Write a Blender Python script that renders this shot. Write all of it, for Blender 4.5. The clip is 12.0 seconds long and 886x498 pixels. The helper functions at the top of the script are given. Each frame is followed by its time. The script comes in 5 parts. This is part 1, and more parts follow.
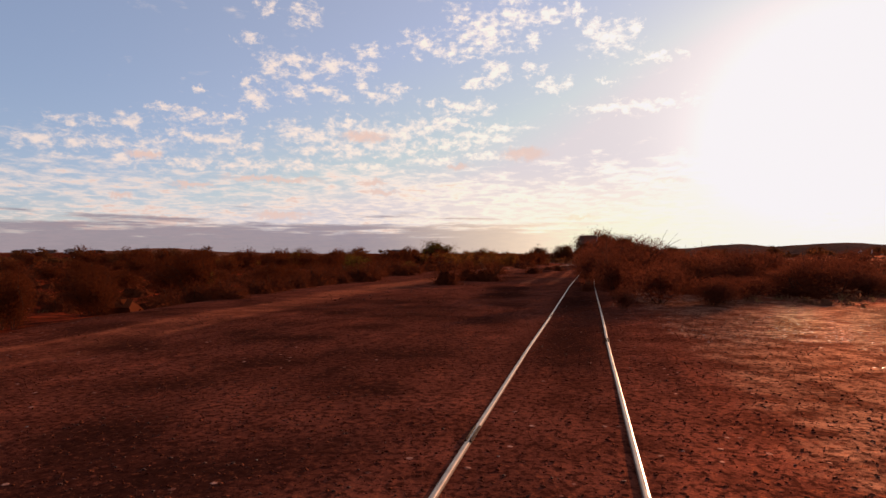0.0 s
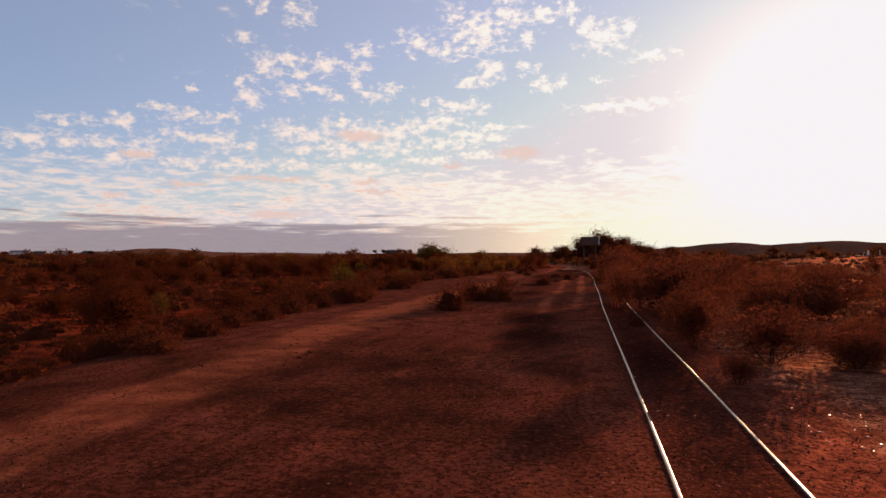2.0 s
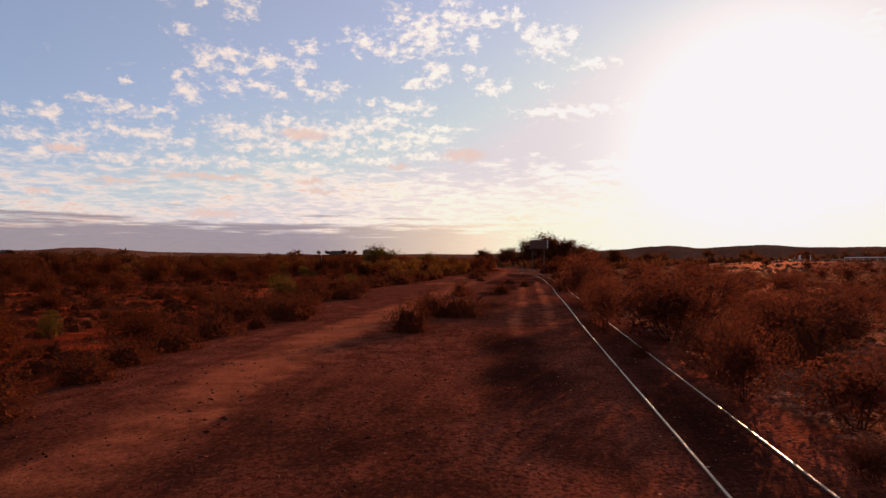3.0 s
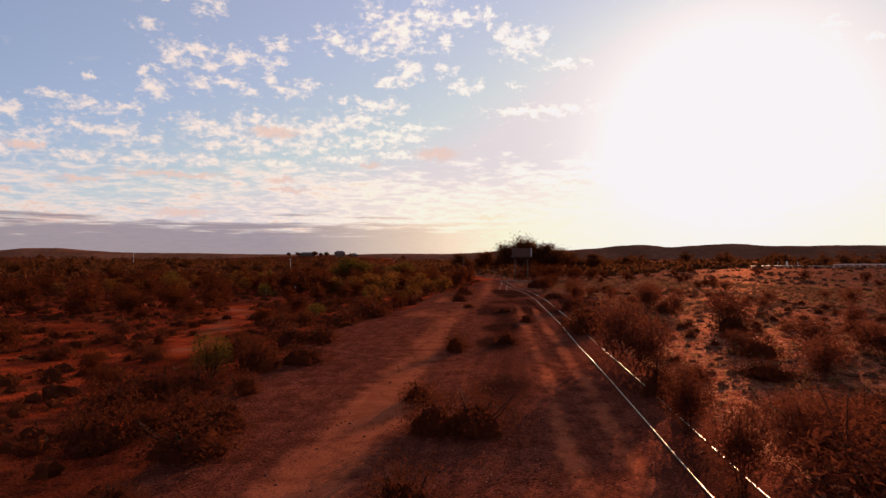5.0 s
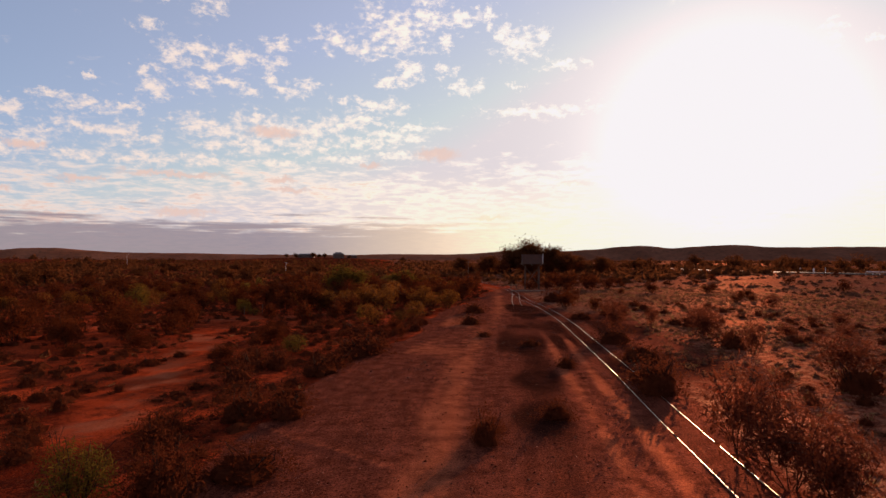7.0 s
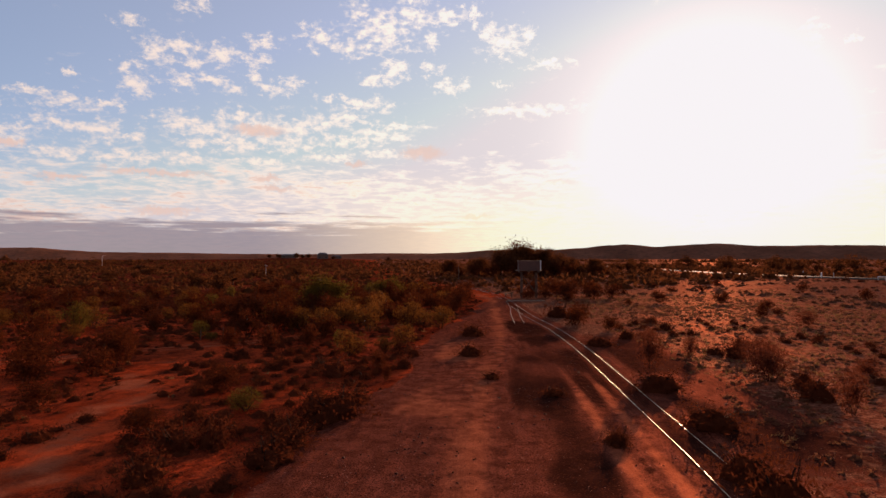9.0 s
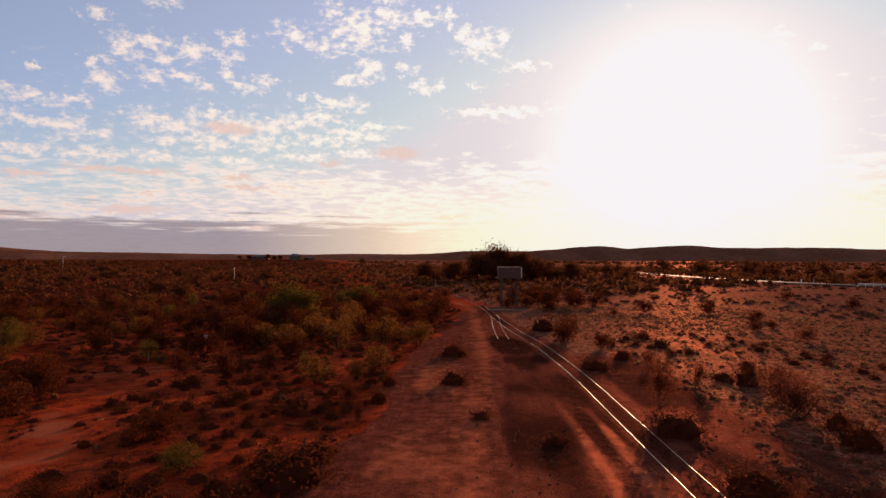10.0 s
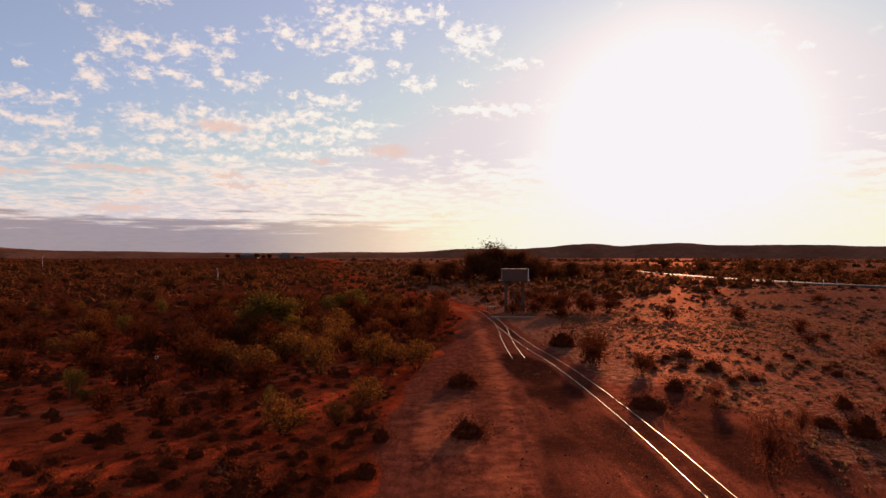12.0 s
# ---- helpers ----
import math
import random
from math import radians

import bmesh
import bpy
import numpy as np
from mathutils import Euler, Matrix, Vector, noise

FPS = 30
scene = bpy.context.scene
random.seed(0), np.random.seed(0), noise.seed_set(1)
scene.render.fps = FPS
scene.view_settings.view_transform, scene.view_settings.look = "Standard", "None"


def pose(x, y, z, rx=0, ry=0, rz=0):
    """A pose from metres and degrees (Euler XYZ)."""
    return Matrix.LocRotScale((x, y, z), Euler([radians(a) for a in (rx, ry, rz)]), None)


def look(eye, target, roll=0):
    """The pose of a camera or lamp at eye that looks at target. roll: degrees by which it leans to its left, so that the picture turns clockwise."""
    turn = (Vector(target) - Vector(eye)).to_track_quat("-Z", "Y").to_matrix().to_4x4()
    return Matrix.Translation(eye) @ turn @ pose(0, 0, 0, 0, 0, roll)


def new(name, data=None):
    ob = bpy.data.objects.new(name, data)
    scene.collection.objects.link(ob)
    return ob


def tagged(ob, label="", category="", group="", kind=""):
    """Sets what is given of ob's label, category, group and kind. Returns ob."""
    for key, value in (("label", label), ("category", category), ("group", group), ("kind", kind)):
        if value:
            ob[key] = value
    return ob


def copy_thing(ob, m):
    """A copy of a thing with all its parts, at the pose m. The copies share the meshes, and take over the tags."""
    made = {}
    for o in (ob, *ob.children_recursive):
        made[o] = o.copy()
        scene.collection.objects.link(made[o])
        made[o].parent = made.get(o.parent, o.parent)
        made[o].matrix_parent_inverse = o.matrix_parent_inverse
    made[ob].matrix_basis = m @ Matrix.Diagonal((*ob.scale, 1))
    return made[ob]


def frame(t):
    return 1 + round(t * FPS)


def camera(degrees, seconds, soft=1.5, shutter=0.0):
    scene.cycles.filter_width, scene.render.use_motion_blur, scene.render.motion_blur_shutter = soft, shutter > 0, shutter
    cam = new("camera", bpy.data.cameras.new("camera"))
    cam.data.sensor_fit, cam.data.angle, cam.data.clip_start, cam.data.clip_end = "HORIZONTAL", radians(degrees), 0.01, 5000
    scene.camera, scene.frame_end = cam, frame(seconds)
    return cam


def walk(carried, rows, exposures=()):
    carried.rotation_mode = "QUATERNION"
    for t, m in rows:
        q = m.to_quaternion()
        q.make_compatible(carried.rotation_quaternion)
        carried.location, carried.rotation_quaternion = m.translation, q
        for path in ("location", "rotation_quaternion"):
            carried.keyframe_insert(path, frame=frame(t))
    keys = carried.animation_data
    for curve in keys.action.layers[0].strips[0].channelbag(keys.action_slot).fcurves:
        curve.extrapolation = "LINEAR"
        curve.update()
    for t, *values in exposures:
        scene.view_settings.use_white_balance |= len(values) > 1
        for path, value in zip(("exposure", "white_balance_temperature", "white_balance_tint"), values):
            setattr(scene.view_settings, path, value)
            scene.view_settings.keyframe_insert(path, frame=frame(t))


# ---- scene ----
# ---- camera and flight ----
cam = camera(74.1, 12.0)
PATH = [
    (0.0, 0.00, -0.00, 1.73, 90.96, -0.05, 0.00),
    (0.5, -0.15, 1.16, 1.70, 90.96, -0.01, -0.04),
    (1.0, -0.30, 2.67, 1.93, 90.89, -0.05, -0.42),
    (1.5, -0.35, 4.76, 2.51, 90.86, 0.03, -0.48),
    (2.0, -0.48, 7.26, 2.83, 90.88, 0.14, -0.50),
    (2.5, -0.66, 9.71, 3.07, 90.91, 0.08, -2.99),
    (3.0, -1.05, 12.15, 3.35, 91.00, -0.16, -5.86),
    (3.5, -1.08, 15.73, 3.83, 90.90, 0.08, -8.35),
    (3.7, -1.11, 17.22, 4.16, 90.95, 0.02, -8.46),
    (5.3, -0.78, 26.69, 6.94, 90.90, 0.02, -8.51),
    (5.5, -0.65, 28.04, 7.20, 90.94, 0.02, -8.52),
    (6.0, -0.34, 31.64, 7.73, 90.85, 0.12, -8.52),
    (6.5, -0.14, 35.40, 8.05, 90.92, -0.02, -8.54),
    (7.0, 0.04, 38.95, 8.38, 90.93, -0.09, -8.52),
    (7.2, 0.11, 40.32, 8.53, 90.91, -0.03, -8.55),
    (8.8, 0.94, 50.62, 10.13, 90.82, 0.07, -9.41),
    (9.0, 1.09, 52.00, 10.36, 90.80, 0.03, -9.90),
    (9.5, 1.45, 55.53, 11.01, 90.79, -0.00, -11.10),
    (10.0, 1.77, 59.14, 11.74, 90.87, -0.17, -12.41),
    (10.5, 2.17, 62.73, 12.29, 90.78, -0.19, -13.18),
    (11.0, 2.69, 66.30, 12.33, 90.73, -0.12, -13.25),
    (11.5, 3.11, 69.79, 12.38, 90.67, -0.15, -13.26),
    (12.0, 3.65, 73.61, 12.40, 90.66, -0.02, -13.18),
]
walk(cam, [(t, pose(x, y, z, rx, ry, rz)) for t, x, y, z, rx, ry, rz in PATH], exposures=[(0.0, 0.22, 7300, 18), (12.0, 0.22, 7300, 18)])

# ---- sky and sun ----
SUN_AZIMUTH = radians(34.5)      # from +y towards +x
SUN_HEIGHT = radians(9.3)
SUN_DIR = Vector((math.sin(SUN_AZIMUTH) * math.cos(SUN_HEIGHT), math.cos(SUN_AZIMUTH) * math.cos(SUN_HEIGHT), math.sin(SUN_HEIGHT)))

AIR_TINT = (1.35, 1.02, 0.95)
VEIL = (1.68, 1.86, 2.3)
DUSK = (1.35, 0.90, 0.90)

sun_data = bpy.data.lights.new("sun", "SUN")
sun_data.energy, sun_data.angle, sun_data.color = 5.0, radians(0.6), (1.0, 0.60, 0.385)
sun = new("sun", sun_data)
sun.matrix_world = look((0, 0, 60), Vector((0, 0, 60)) - SUN_DIR)


class Graph:
    """A short hand for node trees."""

    def __init__(self, tree):
        self.tree = tree

    def node(self, kind, **values):
        n = self.tree.nodes.new(kind)
        for key, value in values.items():
            setattr(n, key, value)
        return n

    def link(self, a, b):
        self.tree.links.new(a, b)

    def put(self, socket, value):
        if isinstance(value, bpy.types.NodeSocket):
            self.link(value, socket)
        else:
            socket.default_value = value

    def math(self, op, a, b=0.0, c=0.0, clamp=False):
        n = self.node("ShaderNodeMath", operation=op, use_clamp=clamp)
        for s, v in zip(n.inputs, (a, b, c)):
            self.put(s, v)
        return n.outputs[0]

    def vec(self, op, a, b=(0, 0, 0)):
        n = self.node("ShaderNodeVectorMath", operation=op)
        self.put(n.inputs[0], a)
        self.put(n.inputs[1], b)
        return n.outputs["Value"] if op in ("DOT_PRODUCT", "LENGTH", "DISTANCE") else n.outputs[0]

    def remap(self, v, a, b, c=0.0, d=1.0, smooth=True):
        n = self.node("ShaderNodeMapRange", interpolation_type="SMOOTHSTEP" if smooth else "LINEAR")
        for s, x in zip(n.inputs, (v, a, b, c, d)):
            self.put(s, x)
        return n.outputs[0]

    def mix(self, fac, a, b, blend="MIX"):
        n = self.node("ShaderNodeMix", data_type="RGBA", blend_type=blend)
        self.put(n.inputs[0], fac)
        for s, v in ((n.inputs[6], a), (n.inputs[7], b)):
            self.put(s, (*v, 1.0) if isinstance(v, tuple) and len(v) == 3 else v)
        return n.outputs[2]

    def noise(self, vector, scale, detail=4.0, rough=0.55, distort=0.0):
        n = self.node("ShaderNodeTexNoise")
        self.link(vector, n.inputs["Vector"])
        for key, value in (("Scale", scale), ("Detail", detail), ("Roughness", rough), ("Distortion", distort)):
            n.inputs[key].default_value = value
        return n.outputs[0]

    def voronoi(self, vector, scale, feature="F1"):
        n = self.node("ShaderNodeTexVoronoi", feature=feature)
        self.link(vector, n.inputs["Vector"])
        n.inputs["Scale"].default_value = scale
        return n.outputs

    def combine(self, x, y, z=0.0):
        n = self.node("ShaderNodeCombineXYZ")
        for s, v in zip(n.inputs, (x, y, z)):
            self.put(s, v)
        return n.outputs[0]

    def bump(self, height, strength, distance):
        n = self.node("ShaderNodeBump")
        n.inputs["Strength"].default_value, n.inputs["Distance"].default_value = strength, distance
        self.link(height, n.inputs["Height"])
        return n.outputs[0]


# cloud groups: azimuth from +y, height, half width, half height, in degrees
CLOUDS_HIGH_LEFT = [
    (-13.3, 22.2, 0.9, 0.86), (-16.8, 22.4, 0.6, 0.53), (-18.2, 19.7, 0.8, 0.42), (-16.4, 17.6, 1.1, 0.95), (-14.3, 18.4, 1.5, 0.48), (-18.4, 16.0, 0.6, 0.37),
    (-17.9, 14.7, 1.1, 0.73), (-13.6, 17.1, 0.7, 0.54), (-10.9, 17.9, 1.2, 0.76), (-7.9, 17.7, 0.9, 0.49), (-7.0, 19.4, 1.2, 0.44), (-14.0, 15.5, 1.0, 0.53),
    (-12.0, 15.9, 1.1, 0.43), (-10.3, 15.2, 0.7, 0.49), (-8.0, 16.3, 0.6, 0.33), (-6.4, 15.4, 1.0, 0.55), (-4.6, 16.0, 1.0, 0.49), (-2.0, 20.3, 1.2, 0.77),
    (-1.2, 14.8, 0.7, 0.28), (-22.5, 15.1, 0.4, 0.25),
]
CLOUDS_HIGH_MIDDLE = [
    (1.6, 22.5, 1.0, 0.77), (4.1, 21.0, 2.4, 1.43), (6.8, 22.6, 1.4, 1.1), (1.0, 19.4, 1.2, 0.61), (5.2, 17.7, 1.1, 0.88), (3.0, 16.7, 0.8, 0.44),
    (2.1, 14.5, 1.9, 0.5), (8.7, 20.3, 0.6, 0.55), (10.0, 22.3, 1.5, 0.76), (13.0, 22.9, 0.5, 0.65), (8.7, 17.8, 0.8, 0.44), (10.6, 16.3, 1.2, 0.49),
    (14.5, 21.1, 0.8, 0.75), (16.1, 20.0, 1.6, 1.06), (17.9, 20.7, 0.8, 0.47), (20.3, 18.1, 1.5, 0.36), (15.6, 16.3, 0.5, 0.25), (18.4, 14.0, 4.0, 0.37),
    (36.7, 17.3, 1.0, 0.89), (37.7, 17.8, 1.1, 0.72), (42.3, 18.1, 0.5, 0.78), (44.9, 17.1, 0.4, 0.25),
]
CLOUDS_LOW_LEFT = [
    (-34.7, 9.6, 1.4, 0.63), (-32.8, 11.2, 0.8, 0.42), (-32.5, 9.4, 0.9, 0.42), (-30.8, 11.4, 0.6, 0.38), (-28.1, 11.7, 1.2, 0.53), (-30.0, 9.8, 1.6, 0.52),
    (-27.0, 9.5, 1.4, 0.98), (-28.7, 8.4, 0.9, 0.39), (-25.5, 13.1, 1.0, 0.25), (-24.0, 11.0, 1.7, 0.55), (-23.0, 12.7, 2.0, 0.46), (-20.3, 13.0, 1.1, 0.31),
    (-19.0, 12.6, 0.4, 0.42), (-20.6, 10.6, 2.0, 0.67), (-18.3, 10.3, 0.8, 0.42), (-23.7, 8.5, 2.5, 0.4), (-18.7, 8.6, 3.0, 0.47), (-33.3, 8.4, 0.6, 0.25),
]
CLOUDS_LOW_MIDDLE = [
    (-14.4, 11.8, 1.5, 0.85), (-11.8, 11.5, 2.1, 0.76), (-9.6, 12.9, 1.3, 0.49), (-7.5, 11.8, 3.0, 1.09), (-4.2, 11.8, 1.8, 0.83), (-1.9, 12.6, 2.2, 0.66),
    (0.8, 13.2, 1.7, 0.5), (3.8, 11.8, 2.5, 0.5), (5.7, 12.5, 1.1, 0.38), (-9.6, 10.3, 2.7, 0.49), (-12.8, 10.3, 1.7, 0.43), (-4.8, 10.4, 2.5, 0.44),
    (0.5, 11.0, 2.5, 0.44), (-13.8, 8.8, 2.3, 0.43), (-7.2, 8.7, 3.0, 0.33), (-0.9, 9.4, 2.2, 0.33), (4.1, 9.9, 2.2, 0.33),
]
CLOUD_BARS = [
    (7.9, 10.1, 2.2, 0.6), (1.6, 9.0, 1.1, 0.28), (-5.8, 6.4, 1.4, 0.27), (-16.2, 7.4, 4.3, 0.26), (-15.4, 4.1, 2.5, 0.32), (-28.9, 5.5, 0.8, 0.25),
    (-23.2, 6.6, 1.9, 0.25), (13.2, 3.9, 1.7, 0.25), (21.3, 7.2, 1.5, 0.25), (-6.9, 7.3, 1.5, 0.25), (-7.5, 11.7, 2.4, 0.49), (-27.2, 9.0, 1.3, 0.34),
    (-24.6, 3.3, 2.7, 0.25), (-31.0, 2.7, 3.6, 0.25), (49.4, 6.6, 1.1, 0.25), (48.5, 5.0, 1.8, 0.36),
]


def evening_sky():
    world = bpy.data.worlds.new("evening_sky")
    scene.world = world
    world.use_nodes = True
    g = Graph(world.node_tree)
    world.node_tree.nodes.clear()
    sky = g.node("ShaderNodeTexSky", sky_type="NISHITA", sun_disc=False, sun_elevation=SUN_HEIGHT, sun_rotation=SUN_AZIMUTH,
                 altitude=300.0, air_density=1.0, dust_density=0.4, ozone_density=4.0)
    way = g.node("ShaderNodeTexCoord").outputs["Generated"]
    sep = g.node("ShaderNodeSeparateXYZ")
    g.link(way, sep.inputs[0])
    x, y, z = sep.outputs
    up = g.math("MAXIMUM", z, 0.0)
    toward = g.math("MAXIMUM", g.vec("DOT_PRODUCT", way, tuple(SUN_DIR)), 0.0)
    deg = 180 / math.pi
    azimuth = g.math("MULTIPLY", g.math("ARCTAN2", x, y), deg)
    height = g.math("MULTIPLY", g.math("ARCSINE", z), deg)
    around = g.combine(azimuth, height)
    wisp = g.node("ShaderNodeTexNoise", noise_dimensions="2D")
    g.link(around, wisp.inputs["Vector"])
    for key, value in (("Scale", 0.8), ("Detail", 7.0), ("Roughness", 0.68)):
        wisp.inputs[key].default_value = value
    shift = g.vec("MULTIPLY", g.vec("SUBTRACT", wisp.outputs["Color"], (0.5, 0.5, 0.5)), (3.4, 1.7, 0.0))
    frayed = g.vec("ADD", around, shift)

    def groups(rows):
        most = -1.0
        for a, h, w, t in rows:
            off = g.vec("LENGTH", g.vec("MULTIPLY", g.vec("SUBTRACT", frayed, (a, h, 0.0)), (0.8 / w, 0.8 / t, 0.0)))
            most = g.math("MAXIMUM", most, g.math("SUBTRACT", 1.45, off))
        return most

    # the open sheet of small clouds, seen in perspective
    depth = g.math("ADD", up, 0.12)
    sheet = g.combine(g.math("DIVIDE", x, depth), g.math("DIVIDE", y, depth), 3.7)
    small = g.noise(sheet, 6.5, 8.0, 0.62, 0.3)
    tuft = g.noise(g.combine(azimuth, g.math("MULTIPLY", height, 1.7)), 0.95, 7.0, 0.62, 0.2)
    wide = g.noise(sheet, 1.1, 3.0, 0.5)
    cover = g.math("ADD", g.math("MULTIPLY", g.remap(height, 13.0, 5.5), 0.24), g.math("MULTIPLY", g.math("SUBTRACT", wide, 0.5), 0.45))
    sheet_body = g.math("ADD", small, cover)
    puff = groups(CLOUDS_HIGH_LEFT + CLOUDS_HIGH_MIDDLE + CLOUDS_LOW_LEFT + CLOUDS_LOW_MIDDLE)
    body = g.math("MAXIMUM", g.remap(sheet_body, 0.60, 0.92), g.remap(g.math("ADD", puff, g.math("MULTIPLY", g.math("SUBTRACT", tuft, 0.5), 5.6)), 0.05, 1.9))
    core = g.math("MAXIMUM", g.remap(sheet_body, 0.80, 1.0), g.math("MULTIPLY", g.remap(groups(CLOUD_BARS), 0.3, 1.2), 1.0))
    glow_side = g.math("POWER", toward, 5.0)
    # clear air, limited where it would only burn out, with a thin high veil over it
    air = g.mix(1.0, sky.outputs[0], AIR_TINT, "MULTIPLY")
    air = g.mix(1.0, air, (3.5, 3.45, 3.7), "DARKEN")
    # the side away from the sun is dusky pink
    facing = g.vec("DOT_PRODUCT", way, tuple(SUN_DIR))
    clear = g.mix(g.remap(facing, 0.80, 0.30), VEIL, (1.22, 1.62, 2.35))
    air = g.mix(1.0, air, g.mix(g.remap(facing, 0.22, -0.25), clear, DUSK), "ADD")
    # the evening sky darkens overhead
    deep = g.remap(height, 28.0, 62.0, 1.0, 0.72)
    air = g.mix(1.0, air, g.combine(deep, deep, deep), "MULTIPLY")
    halo = g.math("ADD", g.math("MULTIPLY", g.math("POWER", toward, 80.0), 7.0), g.math("MULTIPLY", g.math("POWER", toward, 6.0), 1.15))
    warm = g.mix(g.math("POWER", toward, 14.0), (0.96, 0.95, 0.95), (1.04, 0.97, 0.86))
    air = g.mix(1.0, air, g.vec("MULTIPLY", warm, g.combine(halo, halo, halo)), "ADD")
    lit = g.mix(core, (7.2, 6.5, 6.2), (5.2, 4.3, 4.3))
    lit = g.mix(g.math("MULTIPLY", glow_side, 0.85), lit, (12.5, 11.6, 10.2))
    bars = g.math("MULTIPLY", core, g.remap(toward, 0.99, 0.93, 0.15, 0.75))
    seen = g.mix(g.math("MULTIPLY", body, 0.92), air, lit)
    seen = g.mix(g.math("MULTIPLY", bars, g.remap(height, 30.0, 24.0)), seen, (6.6, 5.1, 4.7))
    # grey bank lying on the horizon away from the sun
    streak = g.noise(g.combine(g.math("MULTIPLY", x, 5.0), g.math("MULTIPLY", y, 5.0), g.math("MULTIPLY", z, 75.0)), 1.6, 6.0, 0.62)
    bank = g.math("MULTIPLY", g.remap(g.math("ADD", up, g.math("MULTIPLY", g.math("SUBTRACT", streak, 0.5), 0.13)), 0.070, 0.042), g.remap(toward, 0.985, 0.86))
    seen = g.mix(g.math("MULTIPLY", bank, 0.88), seen, (2.35, 2.15, 2.7))
    low_warm = g.math("MULTIPLY", g.remap(up, 0.16, 0.02), g.remap(toward, 0.72, 0.97))
    seen = g.mix(g.math("MULTIPLY", low_warm, 0.55), seen, (12.0, 9.9, 6.6))
    seen = g.mix(1.0, seen, (7.3, 7.85, 8.6), "DARKEN")
    back = g.node("ShaderNodeBackground")
    g.link(seen, back.inputs[0])
    back.inputs[1].default_value = 0.10
    g.link(back.outputs[0], g.node("ShaderNodeOutputWorld").inputs[0])


evening_sky()


# ---- materials ----
def material(name):
    m = bpy.data.materials.new(name)
    m.use_nodes = True
    m.node_tree.nodes.clear()
    g = Graph(m.node_tree)
    shader = g.node("ShaderNodeBsdfPrincipled")
    g.link(shader.outputs[0], g.node("ShaderNodeOutputMaterial").inputs[0])
    return m, g, shader.inputs


def plain_material(name, colour, rough=0.8, metal=0.0, vary=0.25, scale=3.0, bump=0.2, shine=0.5):
    """A surface with coarse stains and fine grain over its colour."""
    m, g, s = material(name)
    where = g.node("ShaderNodeTexCoord").outputs["Object"]
    coarse, grain = g.noise(where, scale, 4.0), g.noise(where, scale * 14, 3.0)
    dark = tuple(c * (1 - vary) for c in colour)
    light = tuple(min(1.0, c * (1 + vary)) for c in colour)
    col = g.mix(g.remap(coarse, 0.3, 0.7), dark, light)
    col = g.mix(g.math("MULTIPLY", g.remap(grain, 0.45, 0.75), 0.35), col, dark)
    g.link(col, s["Base Color"])
    g.link(g.remap(coarse, 0.3, 0.7, rough * 0.85, min(1.0, rough * 1.1)), s["Roughness"])
    s["Metallic"].default_value = metal
    s["Specular IOR Level"].default_value = shine
    g.link(g.bump(grain, bump, 0.01), s["Normal"])
    return m


